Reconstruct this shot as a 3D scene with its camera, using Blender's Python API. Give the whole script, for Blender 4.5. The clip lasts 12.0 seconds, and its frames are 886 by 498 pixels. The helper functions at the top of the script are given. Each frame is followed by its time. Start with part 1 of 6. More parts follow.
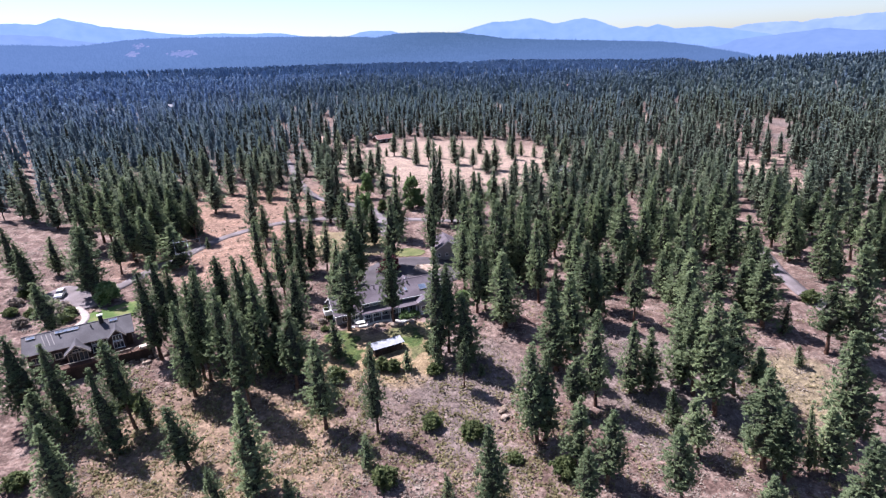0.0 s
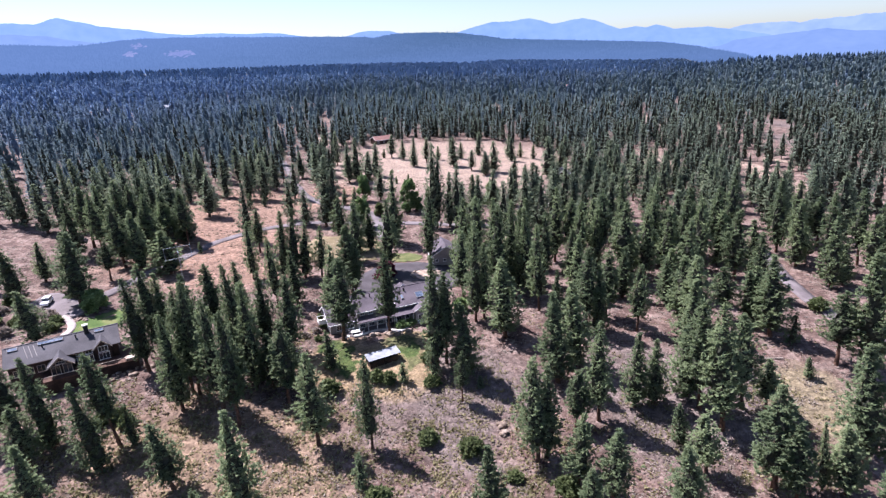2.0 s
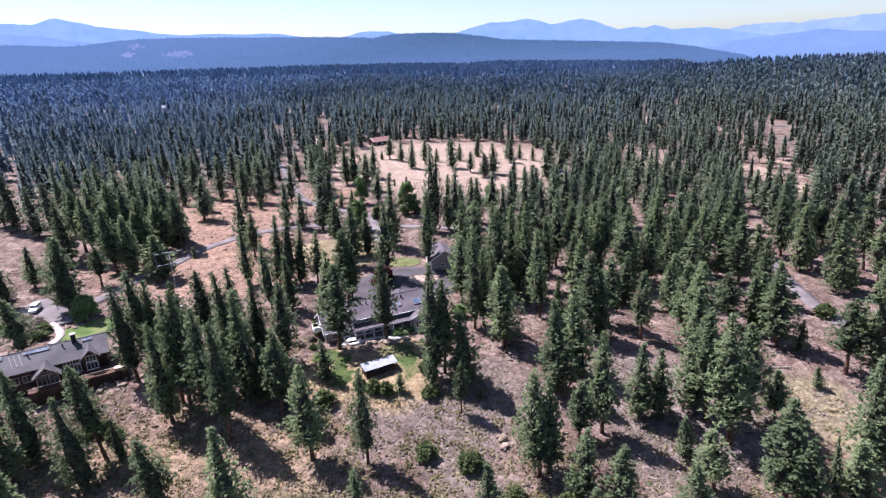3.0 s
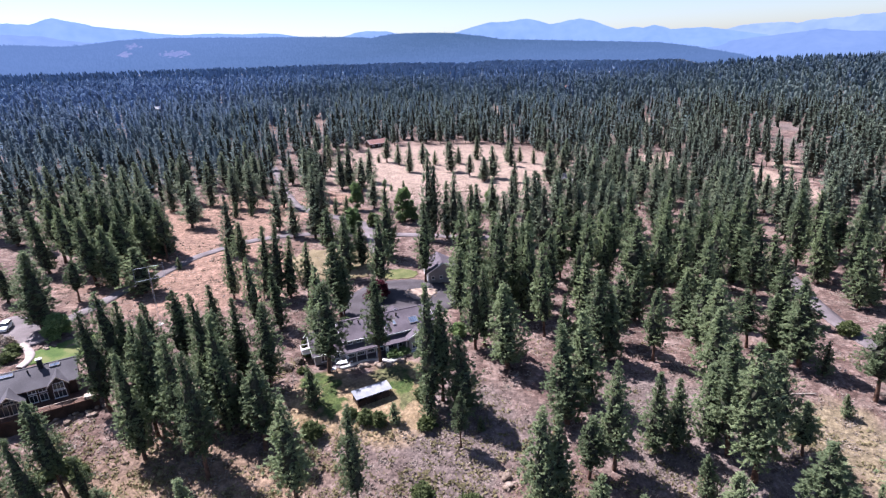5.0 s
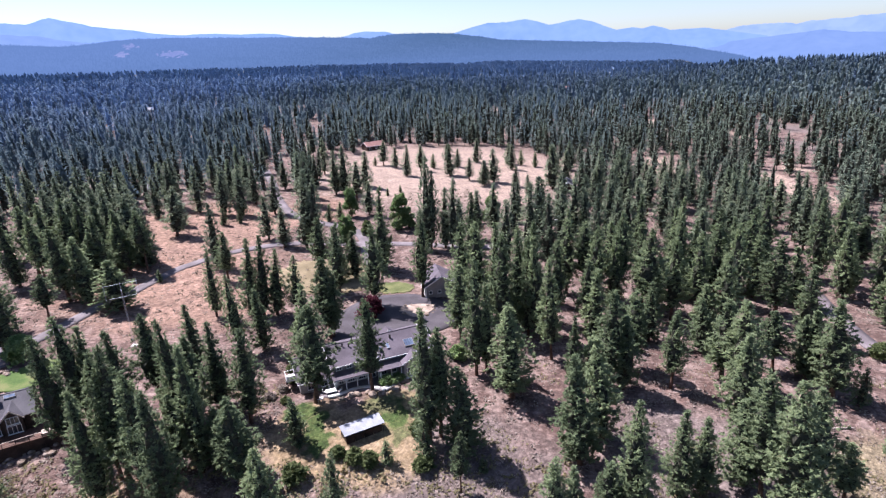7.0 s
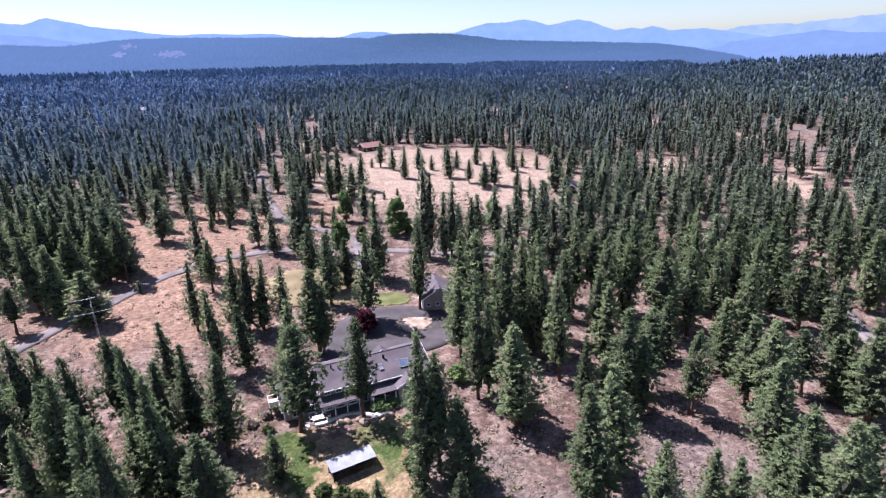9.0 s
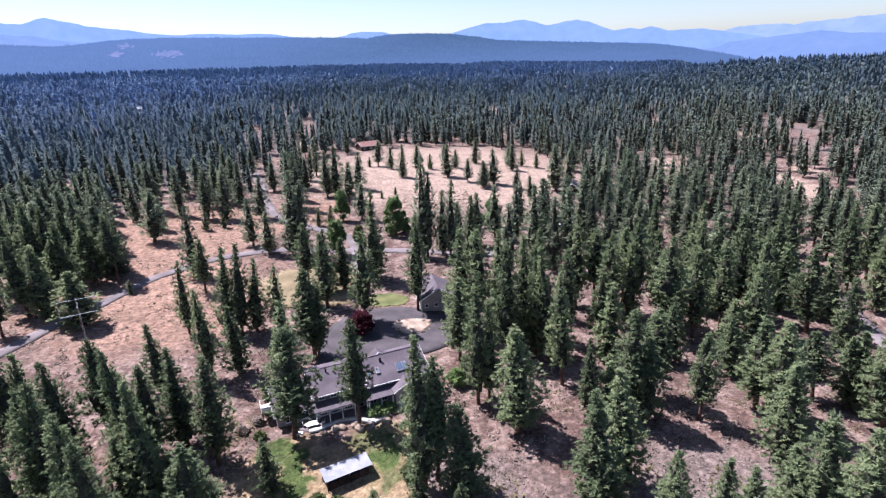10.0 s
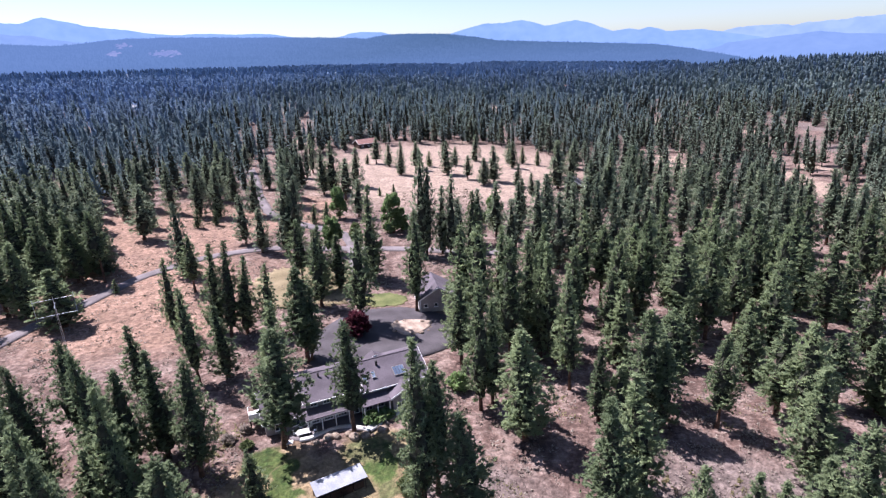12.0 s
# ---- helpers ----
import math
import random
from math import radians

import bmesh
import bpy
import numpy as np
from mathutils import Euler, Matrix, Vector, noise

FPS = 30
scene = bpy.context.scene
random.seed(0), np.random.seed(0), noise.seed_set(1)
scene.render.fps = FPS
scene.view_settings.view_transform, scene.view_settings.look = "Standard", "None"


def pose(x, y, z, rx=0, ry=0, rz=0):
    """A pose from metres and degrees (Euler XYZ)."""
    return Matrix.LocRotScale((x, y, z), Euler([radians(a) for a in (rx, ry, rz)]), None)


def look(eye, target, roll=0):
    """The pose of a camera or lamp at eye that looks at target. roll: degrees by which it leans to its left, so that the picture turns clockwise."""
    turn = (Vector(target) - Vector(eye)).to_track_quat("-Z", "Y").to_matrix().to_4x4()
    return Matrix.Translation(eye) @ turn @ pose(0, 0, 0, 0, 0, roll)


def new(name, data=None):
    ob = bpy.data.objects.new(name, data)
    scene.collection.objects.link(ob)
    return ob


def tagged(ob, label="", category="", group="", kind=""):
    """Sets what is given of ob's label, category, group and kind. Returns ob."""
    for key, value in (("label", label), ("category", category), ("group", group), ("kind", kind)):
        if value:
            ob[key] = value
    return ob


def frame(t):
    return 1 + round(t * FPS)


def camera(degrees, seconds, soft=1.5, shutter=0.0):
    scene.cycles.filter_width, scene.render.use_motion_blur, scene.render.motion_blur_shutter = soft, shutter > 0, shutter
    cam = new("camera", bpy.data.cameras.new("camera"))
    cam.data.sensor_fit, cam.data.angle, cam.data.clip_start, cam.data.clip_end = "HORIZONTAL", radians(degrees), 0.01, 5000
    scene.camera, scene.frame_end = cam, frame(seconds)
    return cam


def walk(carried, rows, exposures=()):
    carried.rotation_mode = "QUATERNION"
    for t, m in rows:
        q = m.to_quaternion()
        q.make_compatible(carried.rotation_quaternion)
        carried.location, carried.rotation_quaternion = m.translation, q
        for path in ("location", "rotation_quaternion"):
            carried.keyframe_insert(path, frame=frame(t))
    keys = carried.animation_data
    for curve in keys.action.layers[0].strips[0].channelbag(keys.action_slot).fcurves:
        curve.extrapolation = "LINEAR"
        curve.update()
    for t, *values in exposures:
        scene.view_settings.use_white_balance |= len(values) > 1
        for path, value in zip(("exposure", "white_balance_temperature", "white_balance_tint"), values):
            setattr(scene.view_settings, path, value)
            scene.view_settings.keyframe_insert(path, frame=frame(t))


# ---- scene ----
cam = camera(75.0, 12.0, soft=1.25)
METRES, EYE, TILT, LEAN, TURN = 40.0, 61.0, -19.0, 2.6, 0.1
ROWS = [
    (0.0, 0.0, 0.0000, 0.0, 0.0, 0.0, -0.0),
    (0.5, 0.0015, 0.0162, 0.0061, -0.07, -0.01, 0.01),
    (1.0, 0.0033, 0.0400, 0.0157, -0.09, 0.0, 0.02),
    (1.5, 0.0048, 0.0695, 0.0266, -0.11, 0.01, 0.0),
    (2.0, 0.0064, 0.1033, 0.0389, -0.13, 0.01, 0.01),
    (2.5, 0.0082, 0.1425, 0.0529, -0.2, 0.03, 0.03),
    (3.0, 0.0094, 0.1870, 0.0692, -0.25, 0.05, 0.04),
    (5.0, 0.0156, 0.4101, 0.1514, -0.36, 0.04, 0.08),
    (5.5, 0.0169, 0.4762, 0.1712, -0.41, 0.07, 0.07),
    (6.0, 0.018, 0.5427, 0.192, -0.43, 0.08, 0.07),
    (6.5, 0.0189, 0.6090, 0.2115, -0.45, 0.08, 0.07),
    (7.0, 0.0199, 0.6760, 0.2301, -0.49, 0.09, 0.06),
    (9.0, 0.0246, 0.9202, 0.2839, -0.59, 0.13, 0.06),
    (9.5, 0.0237, 0.9675, 0.2827, -0.68, 0.14, 0.08),
    (10.0, 0.0236, 1.0119, 0.2798, -0.75, 0.16, 0.08),
    (10.5, 0.0224, 1.0529, 0.2767, -0.77, 0.18, 0.07),
    (11.0, 0.021, 1.0925, 0.2725, -0.81, 0.19, 0.07),
    (11.5, 0.0201, 1.1305, 0.2671, -0.83, 0.21, 0.06),
    (12.0, 0.0191, 1.1670, 0.2623, -0.87, 0.22, 0.05),
]
EXPOSURES = [(0.0, 1.13, 5960, 22), (12.0, 1.11, 5980, 23)]
walk(cam, [(t, pose(2.98, 0, EYE, TILT, LEAN, TURN) @ pose(METRES * x, METRES * y, METRES * z, 90 + pitch, roll, yaw)) for t, x, y, z, yaw, pitch, roll in ROWS], EXPOSURES)

# ---- world, sun ----
SUN_AZ, SUN_EL = 146.0, 56.0      # degrees: from +x towards +y, and above the horizon
world = bpy.data.worlds.new("sky")
scene.world = world
world.use_nodes = True
wn = world.node_tree
sky = wn.nodes.new("ShaderNodeTexSky")
sky.sky_type, sky.sun_disc = "NISHITA", False
sky.sun_elevation, sky.sun_rotation = radians(SUN_EL), radians(90 - SUN_AZ)
sky.altitude, sky.air_density, sky.dust_density, sky.ozone_density = 1800, 1.0, 3.0, 1.5
wn.links.new(sky.outputs[0], wn.nodes["Background"].inputs[0])
wn.nodes["Background"].inputs[1].default_value = 0.077
sun = new("sun", bpy.data.lights.new("sun", "SUN"))
sun.data.energy, sun.data.angle, sun.data.color = 5.5, radians(0.55), (1.0, 0.95, 0.9)
to_sun = Vector((math.cos(radians(SUN_EL)) * math.cos(radians(SUN_AZ)), math.cos(radians(SUN_EL)) * math.sin(radians(SUN_AZ)), math.sin(radians(SUN_EL))))
sun.matrix_world = look(to_sun * 300, (0, 0, 0))


# ---- materials ----
def material(name, colours, rough=0.85, scale=1.0, fine=12.0, bump=0.3, metal=0.0, island=0.0, per_object=0.0, coat=0.0, depth=0.05, leaf=0.0, spread=0.16):
    """Two to three colours mixed by a coarse and a fine noise in metres, with bump."""
    m = bpy.data.materials.new(name)
    m.use_nodes = True
    nt = m.node_tree
    b = nt.nodes["Principled BSDF"]
    b.inputs["Roughness"].default_value, b.inputs["Metallic"].default_value = rough, metal
    b.inputs["Specular IOR Level"].default_value = 0.25 + coat
    pos = nt.nodes.new("ShaderNodeNewGeometry")
    n1 = nt.nodes.new("ShaderNodeTexNoise")
    n1.inputs["Scale"].default_value, n1.inputs["Detail"].default_value = scale, 4
    n2 = nt.nodes.new("ShaderNodeTexNoise")
    n2.inputs["Scale"].default_value, n2.inputs["Detail"].default_value = fine, 3
    for n in (n1, n2):
        nt.links.new(pos.outputs["Position"], n.inputs["Vector"])
    add = nt.nodes.new("ShaderNodeMath")
    add.operation = "MULTIPLY_ADD"
    nt.links.new(n2.outputs[0], add.inputs[0])
    add.inputs[1].default_value = 0.55
    nt.links.new(n1.outputs[0], add.inputs[2])
    last = add
    for amount, node, socket in ((island, pos, "Random Per Island"), (per_object, None, "Random")):
        if amount:
            node = node or nt.nodes.new("ShaderNodeObjectInfo")
            more = nt.nodes.new("ShaderNodeMath")
            more.operation = "MULTIPLY_ADD"
            nt.links.new(node.outputs[socket], more.inputs[0])
            more.inputs[1].default_value = amount
            nt.links.new(last.outputs[0], more.inputs[2])
            last = more
    total = 0.55 + island + per_object
    ramp = nt.nodes.new("ShaderNodeMapRange")
    ramp.inputs[1].default_value, ramp.inputs[2].default_value = 0.5 + 0.5 * total - spread - 0.4 * (island + per_object), 0.5 + 0.5 * total + spread + 0.4 * (island + per_object)
    nt.links.new(last.outputs[0], ramp.inputs[0])
    cr = nt.nodes.new("ShaderNodeValToRGB")
    while len(cr.color_ramp.elements) < len(colours):
        cr.color_ramp.elements.new(0.5)
    for i, c in enumerate(colours):
        cr.color_ramp.elements[i].position = i / (len(colours) - 1)
        cr.color_ramp.elements[i].color = (*c, 1)
    nt.links.new(ramp.outputs[0], cr.inputs[0])
    nt.links.new(cr.outputs[0], b.inputs["Base Color"])
    if leaf:
        tl = nt.nodes.new("ShaderNodeBsdfTranslucent")
        nt.links.new(cr.outputs[0], tl.inputs[0])
        ms = nt.nodes.new("ShaderNodeMixShader")
        ms.inputs[0].default_value = leaf
        nt.links.new(b.outputs[0], ms.inputs[1])
        nt.links.new(tl.outputs[0], ms.inputs[2])
        nt.links.new(ms.outputs[0], nt.nodes["Material Output"].inputs[0])
    if bump:
        bp = nt.nodes.new("ShaderNodeBump")
        bp.inputs["Strength"].default_value, bp.inputs["Distance"].default_value = bump, depth
        nt.links.new(n2.outputs[0], bp.inputs["Height"])
        nt.links.new(bp.outputs[0], b.inputs["Normal"])
    return m


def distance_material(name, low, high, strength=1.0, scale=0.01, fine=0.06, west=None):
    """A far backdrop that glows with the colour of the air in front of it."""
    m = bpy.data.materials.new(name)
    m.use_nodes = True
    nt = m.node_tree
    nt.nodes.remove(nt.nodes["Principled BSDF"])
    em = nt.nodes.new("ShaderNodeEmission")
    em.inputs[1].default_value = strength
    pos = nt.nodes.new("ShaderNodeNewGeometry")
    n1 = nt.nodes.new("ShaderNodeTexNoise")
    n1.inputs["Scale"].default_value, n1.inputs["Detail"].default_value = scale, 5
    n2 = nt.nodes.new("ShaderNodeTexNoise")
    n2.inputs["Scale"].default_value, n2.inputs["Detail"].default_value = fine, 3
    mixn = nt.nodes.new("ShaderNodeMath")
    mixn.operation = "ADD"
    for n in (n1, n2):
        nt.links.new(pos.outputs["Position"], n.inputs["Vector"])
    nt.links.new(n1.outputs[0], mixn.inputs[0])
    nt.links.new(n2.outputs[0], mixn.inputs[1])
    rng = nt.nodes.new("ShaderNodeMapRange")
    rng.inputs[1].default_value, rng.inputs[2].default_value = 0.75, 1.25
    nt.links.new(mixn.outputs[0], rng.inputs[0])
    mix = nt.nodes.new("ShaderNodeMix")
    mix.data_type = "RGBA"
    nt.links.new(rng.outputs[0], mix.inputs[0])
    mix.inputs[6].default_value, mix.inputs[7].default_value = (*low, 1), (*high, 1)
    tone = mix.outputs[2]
    if west:   # paler tone mixed in as haze over the western basin and low down
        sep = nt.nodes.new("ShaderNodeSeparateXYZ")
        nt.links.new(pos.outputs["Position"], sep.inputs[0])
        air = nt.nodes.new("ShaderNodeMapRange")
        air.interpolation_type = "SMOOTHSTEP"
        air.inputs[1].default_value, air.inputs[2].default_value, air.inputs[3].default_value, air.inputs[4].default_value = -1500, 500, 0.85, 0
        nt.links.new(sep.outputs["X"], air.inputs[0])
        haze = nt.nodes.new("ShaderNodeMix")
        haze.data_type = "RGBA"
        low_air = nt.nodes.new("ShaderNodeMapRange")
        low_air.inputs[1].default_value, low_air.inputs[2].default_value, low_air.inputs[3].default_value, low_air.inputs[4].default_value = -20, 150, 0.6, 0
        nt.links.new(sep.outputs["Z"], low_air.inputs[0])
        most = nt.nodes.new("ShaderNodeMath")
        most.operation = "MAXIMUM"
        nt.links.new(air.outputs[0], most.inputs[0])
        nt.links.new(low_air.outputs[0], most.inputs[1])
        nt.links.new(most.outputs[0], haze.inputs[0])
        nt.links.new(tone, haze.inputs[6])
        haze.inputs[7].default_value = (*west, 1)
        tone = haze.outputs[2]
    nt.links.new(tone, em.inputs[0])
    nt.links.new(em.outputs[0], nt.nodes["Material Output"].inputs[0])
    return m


NEEDLES = material("pine_needles", [(0.064, 0.087, 0.047), (0.160, 0.204, 0.110), (0.284, 0.342, 0.176)], 0.6, 0.25, 3.0, 0, island=0.55, per_object=0.55, coat=-0.2, leaf=0.34)
# from here the needles turn bluer by distance: air haze painted into their colours
NEEDLES_MID = material("mid_hazed_needles", [(0.080, 0.104, 0.068), (0.186, 0.228, 0.148), (0.322, 0.366, 0.228)], 0.65, 0.2, 2.5, 0, island=0.55, per_object=0.55, coat=-0.16, leaf=0.34)
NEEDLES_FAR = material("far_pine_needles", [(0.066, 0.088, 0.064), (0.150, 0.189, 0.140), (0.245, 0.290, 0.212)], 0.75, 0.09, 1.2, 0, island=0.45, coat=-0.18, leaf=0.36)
NEEDLES_TEAL = material("hazed_teal_needles", [(0.084, 0.116, 0.110), (0.158, 0.208, 0.196), (0.235, 0.292, 0.272)], 0.8, 0.09, 1.2, 0, island=0.4, coat=-0.2, leaf=0.42)
NEEDLES_BLUE = material("hazed_blue_needles", [(0.100, 0.145, 0.167), (0.138, 0.191, 0.215), (0.175, 0.234, 0.258)], 0.85, 0.04, 0.8, 0, island=0.35, coat=-0.2, leaf=0.45)
NEEDLES_DIM = material("dim_hazed_needles", [(0.122, 0.180, 0.25), (0.150, 0.215, 0.292), (0.18, 0.250, 0.328)], 0.85, 0.03, 0.7, 0, island=0.3, coat=-0.2, leaf=0.5)
NEEDLES_HAZY = material("distant_hazed_needles", [(0.165, 0.25, 0.39), (0.20, 0.295, 0.44), (0.24, 0.34, 0.49)], 0.85, 0.02, 0.5, 0, island=0.2, coat=-0.2, leaf=0.5)
# heart of the crowns: a dark colour stands in for the shade inside
SHADE_CORE = material("crown_shade", [(0.024, 0.026, 0.018), (0.038, 0.041, 0.028), (0.058, 0.058, 0.040)], 0.95, 1.5, 8, 0)
BARK = material("pine_bark", [(0.05, 0.030, 0.022), (0.11, 0.062, 0.042), (0.17, 0.10, 0.07)], 0.9, 1.5, 14, 0.6)
SAGE = material("sagebrush", [(0.20, 0.165, 0.142), (0.33, 0.28, 0.238), (0.48, 0.42, 0.36)], 0.9, 0.22, 2.5, 0, island=0.25, leaf=0.5)
RABBIT = material("rabbitbrush", [(0.150, 0.138, 0.072), (0.252, 0.228, 0.120), (0.385, 0.338, 0.195)], 0.9, 0.12, 2.5, 0, island=0.3, leaf=0.5)
BROAD = material("broad_leaves", [(0.09, 0.150, 0.062), (0.17, 0.255, 0.105), (0.29, 0.385, 0.17)], 0.55, 0.6, 4, 0, island=0.6, coat=-0.13, leaf=0.5)
FIELD_BRUSH = material("grey_olive_brush", [(0.085, 0.072, 0.056), (0.140, 0.120, 0.092), (0.215, 0.185, 0.145)], 0.95, 0.3, 3, 0, island=0.4, leaf=0.3)
BRIGHT = material("fresh_leaves", [(0.14, 0.215, 0.085), (0.25, 0.35, 0.145), (0.38, 0.49, 0.22)], 0.55, 0.6, 4, 0, island=0.6, coat=-0.13, leaf=0.5)
OLIVE = material("shrub_leaves", [(0.062, 0.088, 0.036), (0.115, 0.145, 0.060), (0.20, 0.232, 0.105)], 0.7, 0.5, 4, 0, island=0.6, coat=-0.13, leaf=0.5)
PLUM = material("plum_leaves", [(0.05, 0.012, 0.02), (0.10, 0.025, 0.04), (0.16, 0.05, 0.06)], 0.6, 0.6, 4, 0, island=0.6, coat=-0.13, leaf=0.5)
ASPHALT = material("asphalt", [(0.052, 0.045, 0.050), (0.068, 0.060, 0.066), (0.09, 0.08, 0.087)], 0.85, 0.25, 9, 0.2)
ROAD = material("worn_asphalt", [(0.12, 0.102, 0.104), (0.155, 0.133, 0.137), (0.20, 0.174, 0.178)], 0.9, 0.2, 5, 0.2)
CONCRETE = material("pale_concrete", [(0.42, 0.40, 0.37), (0.55, 0.53, 0.5), (0.66, 0.64, 0.6)], 0.85, 0.5, 8, 0.2)
PAVER = material("pale_pink_paving", [(0.30, 0.25, 0.235), (0.37, 0.32, 0.30), (0.45, 0.39, 0.37)], 0.9, 0.5, 8, 0.2)
GRAVEL = material("pale_gravel", [(0.22, 0.165, 0.13), (0.31, 0.24, 0.19), (0.40, 0.32, 0.26)], 0.95, 0.5, 7, 0.6)
LAWN = material("green_lawn", [(0.045, 0.085, 0.018), (0.075, 0.12, 0.028), (0.14, 0.15, 0.055)], 0.9, 0.25, 6, 0.6)
YELLOW_LAWN = material("yellow_green_lawn", [(0.075, 0.092, 0.030), (0.118, 0.130, 0.048), (0.19, 0.18, 0.082)], 0.9, 0.25, 6, 0.6)
TURF = material("dry_turf", [(0.15, 0.118, 0.066), (0.20, 0.160, 0.092), (0.27, 0.212, 0.13)], 0.9, 0.15, 4, 0.5)
ROCK = material("granite_boulder", [(0.128, 0.096, 0.072), (0.224, 0.168, 0.128), (0.32, 0.264, 0.216)], 0.9, 1.2, 9, 0.8)
SHINGLE = material("grey_shingles", [(0.082, 0.0695, 0.0815), (0.108, 0.0915, 0.107), (0.138, 0.117, 0.136)], 0.85, 0.3, 7, 0.5)
SHINGLE_L = material("slate_shingles", [(0.062, 0.058, 0.066), (0.082, 0.078, 0.087), (0.108, 0.102, 0.112)], 0.8, 0.25, 7, 0.5)
SIDING = material("grey_beige_siding", [(0.225, 0.203, 0.195), (0.285, 0.262, 0.255), (0.33, 0.307, 0.292)], 0.8, 0.4, 6, 0.2)
LOGS = material("dark_stained_logs", [(0.027, 0.017, 0.014), (0.05, 0.031, 0.024), (0.08, 0.05, 0.04)], 0.75, 0.5, 7, 0.5)
DECK = material("redwood_deck", [(0.06, 0.030, 0.022), (0.095, 0.050, 0.036), (0.13, 0.073, 0.052)], 0.8, 0.5, 8, 0.3)
WHITE = material("white_paint", [(0.68, 0.68, 0.67), (0.76, 0.76, 0.75), (0.82, 0.82, 0.81)], 0.6, 0.7, 8, 0.1)
TAN = material("tan_trim", [(0.36, 0.28, 0.22), (0.45, 0.37, 0.30), (0.55, 0.46, 0.39)], 0.8, 0.7, 8, 0.1)
METAL = material("galvanised_metal", [(0.42, 0.43, 0.45), (0.52, 0.53, 0.55), (0.6, 0.61, 0.63)], 0.4, 0.6, 5, 0.1, metal=0.8)
RUBBER = material("black_rubber", [(0.015, 0.015, 0.015), (0.025, 0.025, 0.025), (0.04, 0.04, 0.04)], 0.8, 2, 12, 0.1)
GLASS = material("window_glass", [(0.02, 0.024, 0.03), (0.03, 0.035, 0.045), (0.05, 0.055, 0.065)], 0.08, 0.4, 3, 0, coat=0.5)
SOLAR = material("skylight_glass", [(0.10, 0.13, 0.19), (0.14, 0.18, 0.25), (0.20, 0.24, 0.31)], 0.12, 0.4, 3, 0, coat=0.5)
RED_ROOF = material("red_metal_roof", [(0.20, 0.105, 0.09), (0.25, 0.135, 0.115), (0.31, 0.175, 0.15)], 0.6, 0.4, 4, 0.1)
CANOPY = material("white_canopy_sheet", [(0.23, 0.24, 0.27), (0.28, 0.29, 0.32), (0.33, 0.34, 0.37)], 0.9, 0.5, 5, 0.15)
DEADWOOD = material("bleached_deadwood", [(0.32, 0.27, 0.22), (0.45, 0.39, 0.33), (0.58, 0.52, 0.46)], 0.9, 0.7, 9, 0.4)
# backdrop materials glow, with the haze before them painted into their colours
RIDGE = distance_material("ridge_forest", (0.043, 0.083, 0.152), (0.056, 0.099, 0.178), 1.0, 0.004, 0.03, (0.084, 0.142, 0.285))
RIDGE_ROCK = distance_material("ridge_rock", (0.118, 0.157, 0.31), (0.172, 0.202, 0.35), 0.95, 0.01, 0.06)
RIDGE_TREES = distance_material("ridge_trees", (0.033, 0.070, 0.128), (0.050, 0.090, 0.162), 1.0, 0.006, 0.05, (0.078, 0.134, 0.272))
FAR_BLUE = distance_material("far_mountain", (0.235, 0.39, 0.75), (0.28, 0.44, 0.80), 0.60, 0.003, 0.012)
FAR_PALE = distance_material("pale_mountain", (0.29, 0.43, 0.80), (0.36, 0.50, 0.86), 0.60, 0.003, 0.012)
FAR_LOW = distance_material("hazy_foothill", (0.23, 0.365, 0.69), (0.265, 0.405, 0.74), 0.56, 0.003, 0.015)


# ---- mesh helpers ----
def smooth(a, b, v):
    u = np.clip((np.asarray(v, float) - a) / (b - a), 0, 1)
    return u * u * (3 - 2 * u)


def plan(x, y):
    """From layout units, read off the camera's view, to metres; y is stretched to fit the lens."""
    return x, 1.2 * y + 9.9


def height(x, y):
    """The land's height at a layout place: a gentle fall to the right that offsets the camera's lean, a bank in front,
    a hill.
    """
    near = -5.0 * (1 - smooth(58, 92, y)) - 2.0 * (1 - smooth(20, 60, y))
    y_safe = np.maximum(np.asarray(y, float), 1)
    hill = 9 * smooth(110, 260, x) * smooth(60, 240, y) + 33 * smooth(250, 700, x) * smooth(150, 600, y) * smooth(0.36, 0.60, np.asarray(x, float) / y_safe)
    hill = hill - 90 * smooth(1080, 1700, np.hypot(x, y)) * smooth(0.45, 0.62, np.asarray(x, float) / y_safe)
    return 0.957 * (near + hill) - 66.75 * np.tanh(np.asarray(x, float) / 1500)


def mesh_np(name, verts, faces, mat=None):
    """A mesh from arrays of places and of triangles or quads."""
    verts, faces = np.asarray(verts, np.float32), np.asarray(faces, np.int32)
    me = bpy.data.meshes.new(name)
    k = faces.shape[1]
    me.vertices.add(len(verts))
    me.vertices.foreach_set("co", verts.ravel())
    me.loops.add(faces.size)
    me.loops.foreach_set("vertex_index", faces.ravel())
    me.polygons.add(len(faces))
    me.polygons.foreach_set("loop_start", np.arange(0, faces.size, k, dtype=np.int32))
    me.update(calc_edges=True)
    if mat:
        me.materials.append(mat)
    return me


def part(name, bm, mat, parent=None, label=""):
    me = bpy.data.meshes.new(name)
    bm.to_mesh(me)
    bm.free()
    me.materials.append(mat)
    ob = new(name, me)
    ob.parent = parent
    return tagged(ob, label) if label else ob


